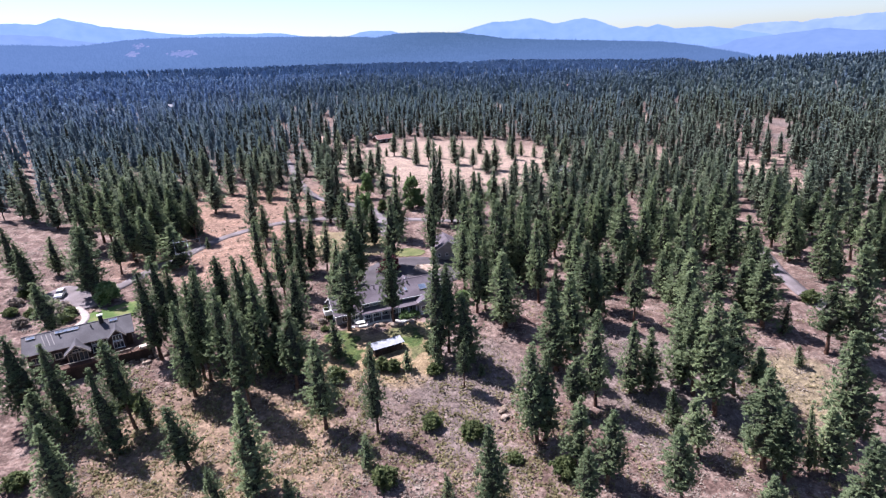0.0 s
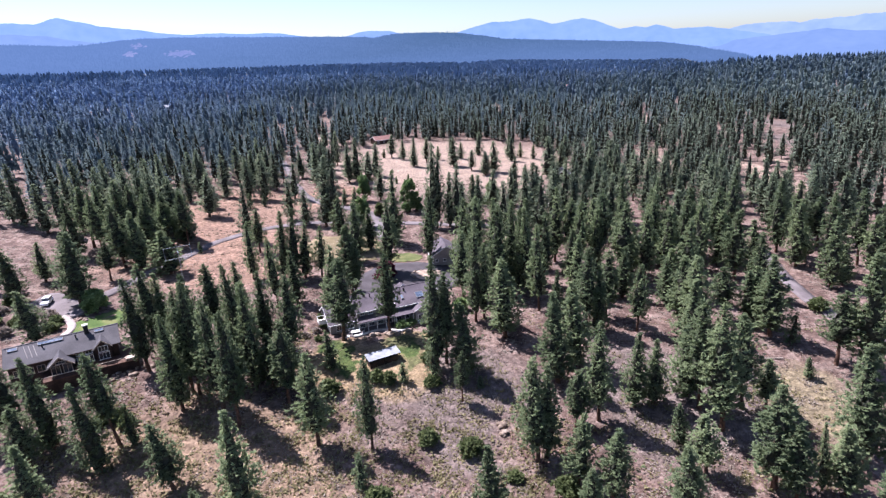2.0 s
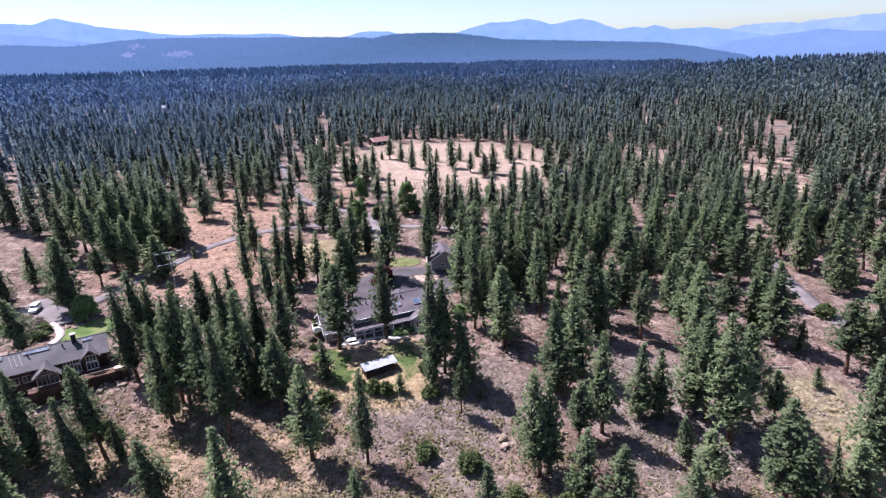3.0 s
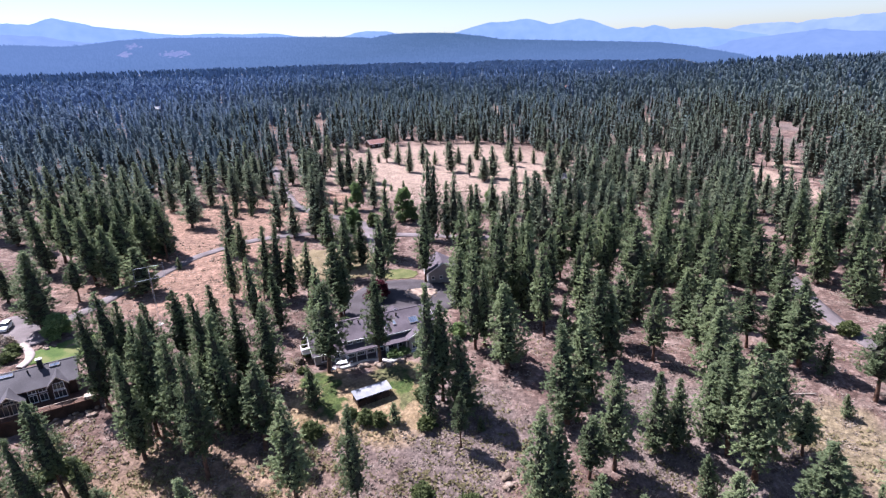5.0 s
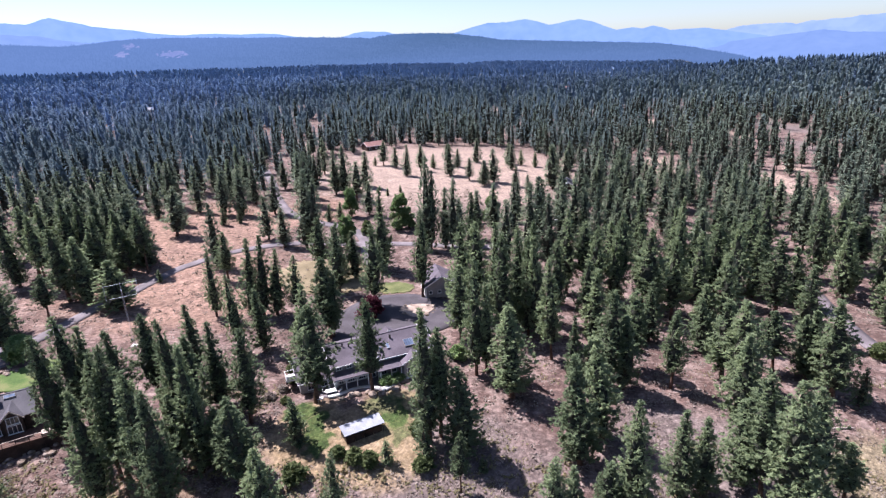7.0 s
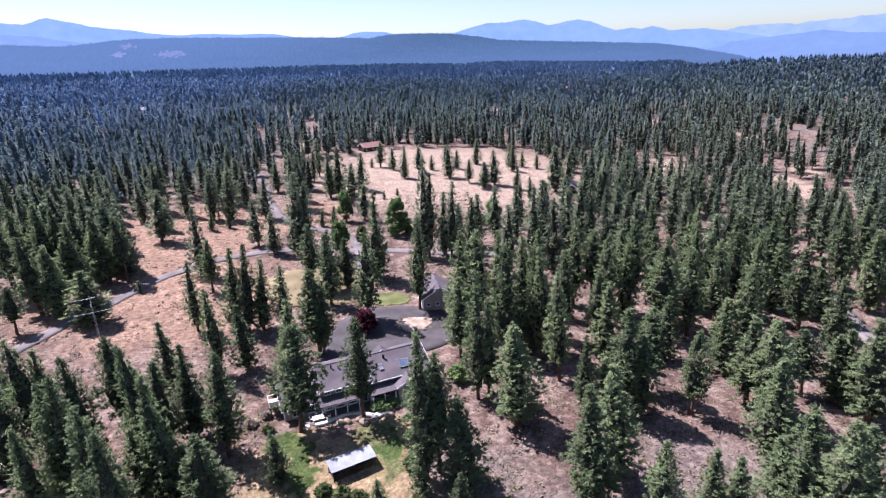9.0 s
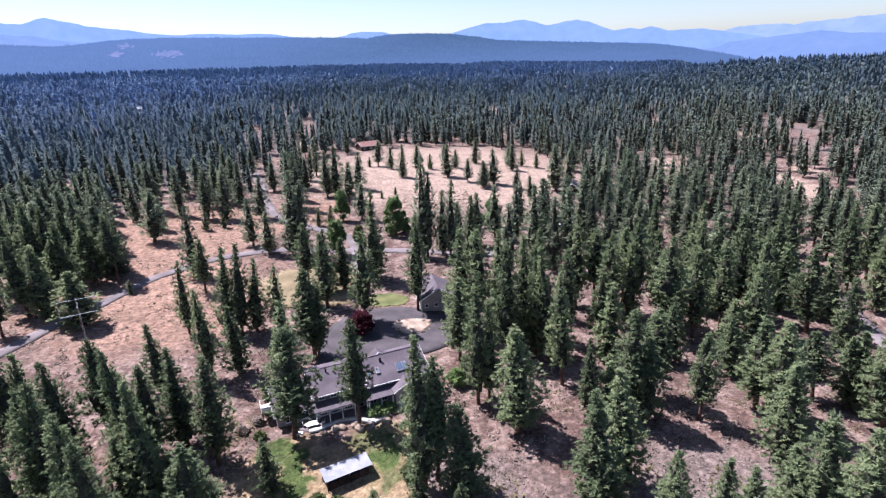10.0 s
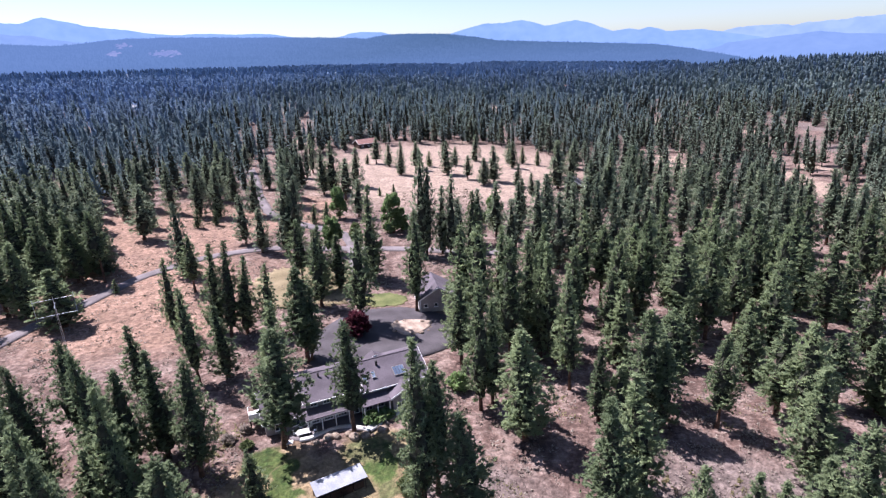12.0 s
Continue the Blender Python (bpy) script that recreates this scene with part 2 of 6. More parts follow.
def boxes(*items):
    """A bmesh of boxes, each (x0, x1, y0, y1, z0, z1)."""
    bm = bmesh.new()
    for x0, x1, y0, y1, z0, z1 in items:
        bmesh.ops.create_cube(bm, size=1, matrix=Matrix.Translation(((x0 + x1) / 2, (y0 + y1) / 2, (z0 + z1) / 2)) @ Matrix.Diagonal((x1 - x0, y1 - y0, z1 - z0, 1)))
    return bm


def bevel(bm, w):
    bmesh.ops.bevel(bm, geom=bm.edges[:], offset=w, segments=1, affect="EDGES", profile=0.5)
    return bm


def extrude_profile(pts, x0, x1):
    """A prism: the outline pts of (y, z), from x0 to x1."""
    bm = bmesh.new()
    a = [bm.verts.new((x0, y, z)) for y, z in pts]
    b = [bm.verts.new((x1, y, z)) for y, z in pts]
    n = len(pts)
    bm.faces.new(a[::-1])
    bm.faces.new(b)
    for i in range(n):
        bm.faces.new((a[i], a[(i + 1) % n], b[(i + 1) % n], b[i]))
    bmesh.ops.recalc_face_normals(bm, faces=bm.faces[:])
    return bm


def slab(corners, thick):
    """A sheet on four corners with a thickness downwards."""
    bm = bmesh.new()
    a = [bm.verts.new(c) for c in corners]
    b = [bm.verts.new((c[0], c[1], c[2] - thick)) for c in corners]
    bm.faces.new(a)
    bm.faces.new(b[::-1])
    for i in range(len(a)):
        j = (i + 1) % len(a)
        bm.faces.new((a[j], a[i], b[i], b[j]))
    bmesh.ops.recalc_face_normals(bm, faces=bm.faces[:])
    return bm


def rod(bm, p, q, r0, r1=None, sides=6):
    p, q = Vector(p), Vector(q)
    d = q - p
    bmesh.ops.create_cone(bm, cap_ends=True, segments=sides, radius1=r0, radius2=r0 if r1 is None else r1, depth=d.length,
                          matrix=Matrix.Translation((p + q) / 2) @ d.to_track_quat("Z", "Y").to_matrix().to_4x4())
    return bm


def thing(name, x, y, z, turn, label, category, group=""):
    e = new(name)
    e.empty_display_size = 0.5
    e.matrix_basis = pose(*plan(x, y), z, 0, 0, turn)
    return tagged(e, label, category, group)


# ---- ground ----
def spread(inner, step, outer, grow):
    v, s = [0.0], step
    while v[-1] < outer:
        if v[-1] > inner:
            s *= grow
        v.append(v[-1] + s)
    return np.array(v)


gx = spread(130, 2.0, 4900, 1.14)
gx = np.concatenate((-gx[:0:-1], gx))
gy = np.concatenate((-spread(20, 3.0, 4900, 1.25)[:0:-1], spread(300, 2.0, 4900, 1.12)))
GX, GY = np.meshgrid(gx, gy)
rng = np.random.default_rng(5)
near_w = (np.abs(GX) < 150) & (GY > 0) & (GY < 320)
GZ = height(GX, GY) + np.where(near_w, rng.normal(0, 0.06, GX.shape), 0) + 0.25 * np.sin(GX * 0.11 + 1.3) * np.sin(GY * 0.09)
far_r = np.hypot(GX, GY)
GZ = GZ - 260 * smooth(2600, 4800, far_r)
idx = np.arange(GX.size).reshape(GX.shape)
quads = np.stack((idx[:-1, :-1], idx[:-1, 1:], idx[1:, 1:], idx[1:, :-1]), -1).reshape(-1, 4)


def ground_material():
    m = material("dry_ground", [(0.084, 0.053, 0.044), (0.136, 0.091, 0.076), (0.194, 0.141, 0.120)], 0.95, 0.3, 1.5, 0.6, depth=0.25, spread=0.12)
    nt = m.node_tree
    b = nt.nodes["Principled BSDF"]
    base = b.inputs["Base Color"].links[0].from_socket
    pos = nt.nodes.new("ShaderNodeNewGeometry")
    # wobble, so that the edges of the zones are uneven
    wob = nt.nodes.new("ShaderNodeTexNoise")
    wob.inputs["Scale"].default_value, wob.inputs["Detail"].default_value = 0.06, 4
    nt.links.new(pos.outputs["Position"], wob.inputs["Vector"])
    shift = nt.nodes.new("ShaderNodeVectorMath")
    shift.operation = "MULTIPLY_ADD"
    nt.links.new(wob.outputs["Color"], shift.inputs[0])
    shift.inputs[1].default_value = (34, 34, 0)
    nt.links.new(pos.outputs["Position"], shift.inputs[2])
    # fine tufts over everything
    tuft = nt.nodes.new("ShaderNodeTexNoise")
    tuft.inputs["Scale"].default_value, tuft.inputs["Detail"].default_value, tuft.inputs["Roughness"].default_value = 0.8, 6, 0.7
    nt.links.new(pos.outputs["Position"], tuft.inputs["Vector"])
    waver = nt.nodes.new("ShaderNodeTexNoise")
    waver.inputs["Scale"].default_value, waver.inputs["Detail"].default_value = 0.25, 5
    nt.links.new(pos.outputs["Position"], waver.inputs["Vector"])
    small = nt.nodes.new("ShaderNodeVectorMath")
    small.operation = "MULTIPLY_ADD"
    nt.links.new(waver.outputs["Color"], small.inputs[0])
    small.inputs[1].default_value = (9, 9, 0)
    nt.links.new(pos.outputs["Position"], small.inputs[2])
    for cx, cy, rx, ry, c0, c1 in ZONES:
        fine_edge = rx < 13 and cy < 120
        sub = nt.nodes.new("ShaderNodeVectorMath")
        sub.operation = "SUBTRACT"
        nt.links.new((small if fine_edge else shift).outputs[0], sub.inputs[0])
        sub.inputs[1].default_value = (cx + (4.5 if fine_edge else 17), plan(cx, cy)[1] + (4.5 if fine_edge else 17), 0)
        mul = nt.nodes.new("ShaderNodeVectorMath")
        mul.operation = "MULTIPLY"
        nt.links.new(sub.outputs[0], mul.inputs[0])
        mul.inputs[1].default_value = (1 / rx, 1 / (1.2 * ry), 0)
        ln = nt.nodes.new("ShaderNodeVectorMath")
        ln.operation = "LENGTH"
        nt.links.new(mul.outputs[0], ln.inputs[0])
        rg = nt.nodes.new("ShaderNodeMapRange")
        rg.inputs[1].default_value, rg.inputs[2].default_value, rg.inputs[3].default_value, rg.inputs[4].default_value = 0.75, 1.15, 1, 0
        nt.links.new(ln.outputs["Value"], rg.inputs[0])
        tr = nt.nodes.new("ShaderNodeMapRange")
        tr.inputs[1].default_value, tr.inputs[2].default_value = 0.35, 0.65
        nt.links.new(tuft.outputs[0], tr.inputs[0])
        own = nt.nodes.new("ShaderNodeMix")
        own.data_type = "RGBA"
        nt.links.new(tr.outputs[0], own.inputs[0])
        own.inputs[6].default_value, own.inputs[7].default_value = (*c0, 1), (*c1, 1)
        mx = nt.nodes.new("ShaderNodeMix")
        mx.data_type = "RGBA"
        nt.links.new(rg.outputs[0], mx.inputs[0])
        nt.links.new(base, mx.inputs[6])
        nt.links.new(own.outputs[2], mx.inputs[7])
        base = mx.outputs[2]
    # ground blends to dark blue-grey between y 560 and 1000
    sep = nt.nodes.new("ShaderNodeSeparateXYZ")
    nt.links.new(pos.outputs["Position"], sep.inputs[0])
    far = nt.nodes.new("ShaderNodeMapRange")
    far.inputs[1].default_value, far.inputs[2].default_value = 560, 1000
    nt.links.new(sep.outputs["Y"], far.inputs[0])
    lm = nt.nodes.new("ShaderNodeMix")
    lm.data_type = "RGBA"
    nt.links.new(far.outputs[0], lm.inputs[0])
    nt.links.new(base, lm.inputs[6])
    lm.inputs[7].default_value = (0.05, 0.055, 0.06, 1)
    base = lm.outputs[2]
    # clumps of dry grass and darker litter, at two sizes
    for scale, lo, hi, dark, light in ((1.1, 0.40, 0.62, 0.74, 1.36), (0.12, 0.35, 0.65, 0.84, 1.18)):
        sp = nt.nodes.new("ShaderNodeTexNoise")
        sp.inputs["Scale"].default_value, sp.inputs["Detail"].default_value, sp.inputs["Roughness"].default_value = scale, 5, 0.72
        nt.links.new(pos.outputs["Position"], sp.inputs["Vector"])
        sr = nt.nodes.new("ShaderNodeMapRange")
        sr.inputs[1].default_value, sr.inputs[2].default_value, sr.inputs[3].default_value, sr.inputs[4].default_value = lo, hi, dark, light
        nt.links.new(sp.outputs[0], sr.inputs[0])
        sc = nt.nodes.new("ShaderNodeVectorMath")
        sc.operation = "SCALE"
        nt.links.new(base, sc.inputs[0])
        nt.links.new(sr.outputs[0], sc.inputs["Scale"])
        base = sc.outputs[0]
    # low tufts and cushions of dry plants, each with its own tone and a rounded top
    waved = nt.nodes.new("ShaderNodeTexNoise")
    waved.inputs["Scale"].default_value, waved.inputs["Detail"].default_value = 1.7, 3
    nt.links.new(pos.outputs["Position"], waved.inputs["Vector"])
    bent = nt.nodes.new("ShaderNodeVectorMath")
    bent.operation = "MULTIPLY_ADD"
    nt.links.new(waved.outputs["Color"], bent.inputs[0])
    bent.inputs[1].default_value = (1.5, 1.5, 0)
    nt.links.new(pos.outputs["Position"], bent.inputs[2])
    cells = nt.nodes.new("ShaderNodeTexVoronoi")
    cells.voronoi_dimensions, cells.feature = "2D", "F1"
    cells.inputs["Scale"].default_value = 1.25
    nt.links.new(bent.outputs[0], cells.inputs["Vector"])
    tones = nt.nodes.new("ShaderNodeSeparateColor")
    nt.links.new(cells.outputs["Color"], tones.inputs[0])
    tone = nt.nodes.new("ShaderNodeMapRange")
    tone.inputs[3].default_value, tone.inputs[4].default_value = 0.80, 1.20
    nt.links.new(tones.outputs[0], tone.inputs[0])
    each = nt.nodes.new("ShaderNodeVectorMath")
    each.operation = "SCALE"
    nt.links.new(base, each.inputs[0])
    nt.links.new(tone.outputs[0], each.inputs["Scale"])
    base = each.outputs[0]
    high = nt.nodes.new("ShaderNodeMapRange")
    high.interpolation_type = "SMOOTHSTEP"
    high.inputs[1].default_value, high.inputs[2].default_value, high.inputs[3].default_value, high.inputs[4].default_value = 0.1, 0.62, 1, 0
    nt.links.new(cells.outputs["Distance"], high.inputs[0])
    mound = nt.nodes.new("ShaderNodeBump")
    mound.inputs["Strength"].default_value, mound.inputs["Distance"].default_value = 0.4, 0.28
    nt.links.new(high.outputs[0], mound.inputs["Height"])
    nt.links.new(b.inputs["Normal"].links[0].from_socket, mound.inputs["Normal"])
    nt.links.new(mound.outputs[0], b.inputs["Normal"])
    nt.links.new(base, b.inputs["Base Color"])
    return m


STRAW = ((0.212, 0.150, 0.116), (0.315, 0.240, 0.190))
OCHRE = ((0.166, 0.100, 0.072), (0.262, 0.170, 0.126))
GREYS = ((0.106, 0.080, 0.073), (0.186, 0.146, 0.130))
DULL_GREEN = ((0.058, 0.066, 0.026), (0.125, 0.118, 0.056))
GREEN = ((0.029, 0.054, 0.013), (0.075, 0.094, 0.029))
HOUSES_AFAR = [(-338, 496), (-302, 534), (528, 686), (545, 646), (197, 783), (408, 1213), (-42, 333)]
CLEARINGS = [
    (5, 275, 70, 70, *STRAW), (-50, 205, 17, 22, *OCHRE), (-154, 532, 17, 44, *STRAW), (-90, 356, 8, 24, *STRAW), (163, 234, 9, 30, *STRAW), (220, 305, 8, 38, *GREYS),
    (255, 374, 13, 34, *GREYS), (124, 283, 14, 22, *STRAW), (65, 541, 14, 40, *STRAW), (176, 430, 16, 18, *STRAW), (192, 806, 12, 85, *STRAW), (209, 352, 6, 14, *STRAW), (-286, 505, 6, 30, *GREYS), (185, 258, 8, 9, *STRAW),
]
ZONES = CLEARINGS + [
    (-70, 138, 34, 26, *OCHRE), (-85, 185, 34, 30, *OCHRE), (2, 74, 17, 13, *GREYS), (45, 76, 18, 16, *GREYS), (72, 75, 9, 9, (0.14, 0.110, 0.068), (0.235, 0.190, 0.124)), (-40, 62, 26, 14, (0.135, 0.092, 0.062), (0.235, 0.165, 0.115)),
    (-20, 84, 9, 8, (0.19, 0.135, 0.075), (0.27, 0.20, 0.125)), (-9, 81, 9, 6, (0.19, 0.135, 0.075), (0.27, 0.20, 0.125)), (-7, 89, 7, 6, (0.15, 0.12, 0.06), (0.23, 0.175, 0.10)),
    (-23.8, 89.6, 2.4, 2.6, *GREEN), (-20.6, 85.8, 2.5, 3.2, *GREEN), (-18.8, 82.6, 2.0, 2.2, *GREEN), (-9.6, 90.4, 3.4, 2.0, *DULL_GREEN), (-6.6, 88.6, 2.2, 3.2, *GREEN), (-5.6, 84.8, 1.5, 1.8, *DULL_GREEN),
]
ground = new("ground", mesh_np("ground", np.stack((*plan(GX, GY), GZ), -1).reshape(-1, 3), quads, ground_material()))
tagged(ground, "dry brown earth with tufts of straw-coloured grass", "ground", kind="structure")


def lie(x, y):
    """The ground's height at a place."""
    return float(height(x, y)) + 0.25 * math.sin(x * 0.11 + 1.3) * math.sin(y * 0.09)


def ribbon(name, pts, width, mat, label, category="road", lift=0.16):
    """A road along the points, with a little crown and thickness."""
    P = [Vector((x, y, 0)) for x, y in pts]
    P = [P[0] * 2 - P[1]] + P + [P[-1] * 2 - P[-2]]
    line = []
    for i in range(1, len(P) - 2):
        n = max(2, int((P[i + 1] - P[i]).length / 1.6))
        for k in range(n):
            t = k / n
            line.append(0.5 * (2 * P[i] + (P[i + 1] - P[i - 1]) * t + (2 * P[i - 1] - 5 * P[i] + 4 * P[i + 1] - P[i + 2]) * t * t + (3 * P[i] - P[i - 1] - 3 * P[i + 1] + P[i + 2]) * t ** 3))
    line.append(P[-2])
    verts, faces = [], []
    for i, p in enumerate(line):
        d = (line[min(i + 1, len(line) - 1)] - line[max(i - 1, 0)]).normalized()
        side = Vector((d.y, -d.x, 0))
        for f, dz in ((-1.0, -0.25), (-1.0, 0), (-0.35, 0.05), (0.35, 0.05), (1.0, 0), (1.0, -0.25)):
            q = p + side * (width / 2 * f + (noise.noise((p.x * 0.3, p.y * 0.3, f)) * 0.18 if abs(f) == 1 else 0))
            verts.append((*plan(q.x, q.y), lie(q.x, q.y) + lift + dz))
    for i in range(len(line) - 1):
        for k in range(5):
            a = i * 6 + k
            faces.append((a, a + 1, a + 7, a + 6))
    ob = new(name, mesh_np(name, verts, faces, mat))
    return tagged(ob, label, category, kind="structure")


def patch(name, outline, mat, label, category, lift=0.13, cell=0.8):
    """A sheet that lies on the ground within a rounded, uneven outline."""
    n = len(outline)
    cx, cy = sum(p[0] for p in outline) / n, sum(p[1] for p in outline) / n
    ring, m = [], n * 16
    for k in range(m):
        i, t = divmod(k / 16, 1)
        p = [Vector((*outline[(int(i) + j) % n], 0)) for j in (-1, 0, 1, 2)]
        ring.append(0.5 * (2 * p[1] + (p[2] - p[0]) * t + (2 * p[0] - 5 * p[1] + 4 * p[2] - p[3]) * t * t + (3 * p[1] - p[0] - 3 * p[2] + p[3]) * t ** 3))
    verts, faces, loops = [(*plan(cx, cy), lie(cx, cy) + lift)], [], 7
    for r in range(1, loops + 2):
        f = min(r, loops) / loops
        for k, q in enumerate(ring):
            wob = 1 + ((0.16 * noise.noise((q.x * 0.35, q.y * 0.35, 3)) + 0.16 * noise.noise((q.x * 1.6, q.y * 1.6, 5)) + 0.08 * noise.noise((q.x * 4, q.y * 4, 9))) * (mat in (LAWN, YELLOW_LAWN, TURF)) if r >= loops else 0)
            x, y = cx + (q.x - cx) * f * wob, cy + (q.y - cy) * f * wob
            verts.append((*plan(x, y), lie(x, y) + lift - (0.4 if r > loops else 0)))
    tris = [(0, 1 + k, 1 + (k + 1) % m) for k in range(m)]
    for r in range(loops):
        for k in range(m):
            a, b = 1 + r * m + k, 1 + r * m + (k + 1) % m
            tris += [(a, a + m, b), (b, a + m, b + m)]
    ob = new(name, mesh_np(name, verts, tris, mat))
    return tagged(ob, label, category, kind="structure")


ribbon("road", [(-95, 103), (-89, 111), (-86.4, 118), (-84.3, 125), (-81, 133.3), (-79, 140.5), (-76.2, 148.5), (-72.2, 154), (-66.5, 159.8), (-57.3, 165), (-50, 167.6), (-41.2, 168.8), (-28, 168.4), (-11, 168), (3, 166), (22, 165)], 3.5, ROAD, "narrow worn grey asphalt lane across dry ground")
ribbon("road_2", [(-92, 272), (-79, 244), (-70.8, 223.5), (-60, 203.5), (-51.5, 195), (-44, 189.5), (-31.5, 182), (-25.5, 175), (-22.5, 164), (-19.5, 152)], 4.0, ROAD, "grey driveway curving between pines and meadow")
ribbon("road_3", [(104, 146), (100.6, 133), (97.5, 122.6), (95.8, 113), (95.5, 107), (97, 96), (104, 84)], 4.4, ROAD, "pale grey road in the shade of pines")
patch("driveway", [(-23.6, 121), (-22, 111), (-10, 111), (-2, 114), (5, 119), (5, 128), (-4, 132.6), (-11, 132.5), (-18, 130)], ASPHALT, "dark asphalt turning court between house and garage", "driveway", 0.2)
patch("planting_island", [(-8.6, 125.3), (-5, 127.6), (0, 127), (-1.5, 123.5), (-5.5, 121.6)], GRAVEL, "pale gravel island ringed with stones", "island", 0.3)
patch("lawn_3", [(-45.0, 145.5), (-43.0, 152.3), (-37.6, 155.2), (-29.8, 155.0), (-22.2, 152.0), (-19.8, 145.8), (-20.8, 133.9), (-28.0, 134.7), (-33.2, 132.5), (-40.6, 135.0)], TURF, "sun-dried yellow lawn under pines", "lawn")
patch("lawn_4", [(-17, 138.5), (-12, 140), (-8, 139.4), (-5.6, 136.6), (-7.4, 134.2), (-11, 133.4), (-15, 133.8)], YELLOW_LAWN, "small green lawn beside the asphalt court", "lawn")
patch("lawn_5", [(-86.5, 98.5), (-82, 103.5), (-77, 104.5), (-75.5, 98), (-80, 94.8), (-84.5, 95)], LAWN, "bright green watered lawn behind the log house", "lawn")
patch("driveway_2", [(-104, 113), (-97, 112), (-90, 107), (-87, 103.5), (-91, 100.5), (-96, 102), (-104, 104)], ROAD, "grey gravel parking court beside the log house", "driveway", 0.2)
ribbon("path", [(-91.8, 101.7), (-89.1, 99.9), (-86.6, 97.6), (-85.6, 95.3), (-85.6, 93.4)], 1.6, PAVER, "pale concrete garden path to the house", "path", 0.26)

# ---- distance ----
EYE_MID = (3.7, 23.0, 61.2)


def range_of_hills(name, crest, far, near, foot, mat, label, rough=0.05, rise=8):
    """A range on its crest of (azimuth, elevation) in degrees, at a distance far, whose foot lies nearer."""
    az = np.linspace(crest[0][0], crest[-1][0], 420)
    el = np.interp(az, [c[0] for c in crest], [c[1] for c in crest])
    el = el + np.array([rough * (noise.noise((a * 0.9, far * 0.01, 0)) + 0.5 * noise.noise((a * 3.1, far * 0.01, 7))) for a in az])
    verts, n = [], len(az)
    for k in range(rise + 1):
        f = k / rise
        for a, e in zip(az, el):
            foot_at = float(np.interp(a, [n[0] for n in near], [n[1] for n in near])) if isinstance(near, list) else near
            d = foot_at + (far - foot_at) * f
            top = EYE_MID[2] + math.tan(radians(e)) * far
            low = foot - 66.75 * math.tanh(d * math.sin(radians(a)) / 1500)
            z = low + (top - low) * f ** 0.9
            if 0 < k < rise:
                z += (top - foot) * 0.05 * noise.noise((a * 0.5, k * 0.8, far * 0.01))
            verts.append((EYE_MID[0] + d * math.sin(radians(a)), EYE_MID[1] + d * math.cos(radians(a)), z))
    i = np.arange((rise + 1) * n).reshape(rise + 1, n)
    faces = np.stack((i[:-1, :-1], i[:-1, 1:], i[1:, 1:], i[1:, :-1]), -1).reshape(-1, 4)
    ob = new(name, mesh_np(name, verts, faces, mat))
    return tagged(ob, label, "mountains", kind="structure"), verts, (rise, n)


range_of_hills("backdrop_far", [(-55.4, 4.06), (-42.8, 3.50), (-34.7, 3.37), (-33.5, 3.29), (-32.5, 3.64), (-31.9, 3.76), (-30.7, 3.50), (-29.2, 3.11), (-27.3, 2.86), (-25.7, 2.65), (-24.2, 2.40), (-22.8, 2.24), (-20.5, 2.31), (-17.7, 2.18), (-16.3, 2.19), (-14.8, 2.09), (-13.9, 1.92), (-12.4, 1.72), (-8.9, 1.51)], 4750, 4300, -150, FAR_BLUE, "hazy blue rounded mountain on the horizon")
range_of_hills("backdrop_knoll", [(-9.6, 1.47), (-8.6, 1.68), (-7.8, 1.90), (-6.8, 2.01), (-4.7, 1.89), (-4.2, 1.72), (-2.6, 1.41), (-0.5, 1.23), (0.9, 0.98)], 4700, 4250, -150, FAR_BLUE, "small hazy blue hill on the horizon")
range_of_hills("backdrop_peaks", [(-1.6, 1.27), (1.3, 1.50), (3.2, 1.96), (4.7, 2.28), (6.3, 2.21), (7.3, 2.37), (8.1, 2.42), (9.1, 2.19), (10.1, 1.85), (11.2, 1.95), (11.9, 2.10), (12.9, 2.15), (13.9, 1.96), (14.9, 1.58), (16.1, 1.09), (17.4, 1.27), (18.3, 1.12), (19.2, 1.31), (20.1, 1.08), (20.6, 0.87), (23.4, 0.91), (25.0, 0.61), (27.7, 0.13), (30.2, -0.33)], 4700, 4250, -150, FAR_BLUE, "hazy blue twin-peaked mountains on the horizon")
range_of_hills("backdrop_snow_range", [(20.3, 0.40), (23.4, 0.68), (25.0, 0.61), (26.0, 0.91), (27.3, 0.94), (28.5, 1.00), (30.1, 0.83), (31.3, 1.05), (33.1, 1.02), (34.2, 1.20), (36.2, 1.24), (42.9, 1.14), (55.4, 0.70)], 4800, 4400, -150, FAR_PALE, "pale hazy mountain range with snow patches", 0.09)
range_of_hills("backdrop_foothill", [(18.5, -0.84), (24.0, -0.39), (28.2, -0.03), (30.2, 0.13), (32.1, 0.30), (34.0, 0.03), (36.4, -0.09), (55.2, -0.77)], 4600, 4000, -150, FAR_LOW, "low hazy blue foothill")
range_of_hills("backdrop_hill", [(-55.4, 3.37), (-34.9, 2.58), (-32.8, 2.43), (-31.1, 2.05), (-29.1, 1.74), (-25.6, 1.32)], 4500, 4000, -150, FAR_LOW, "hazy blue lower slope")
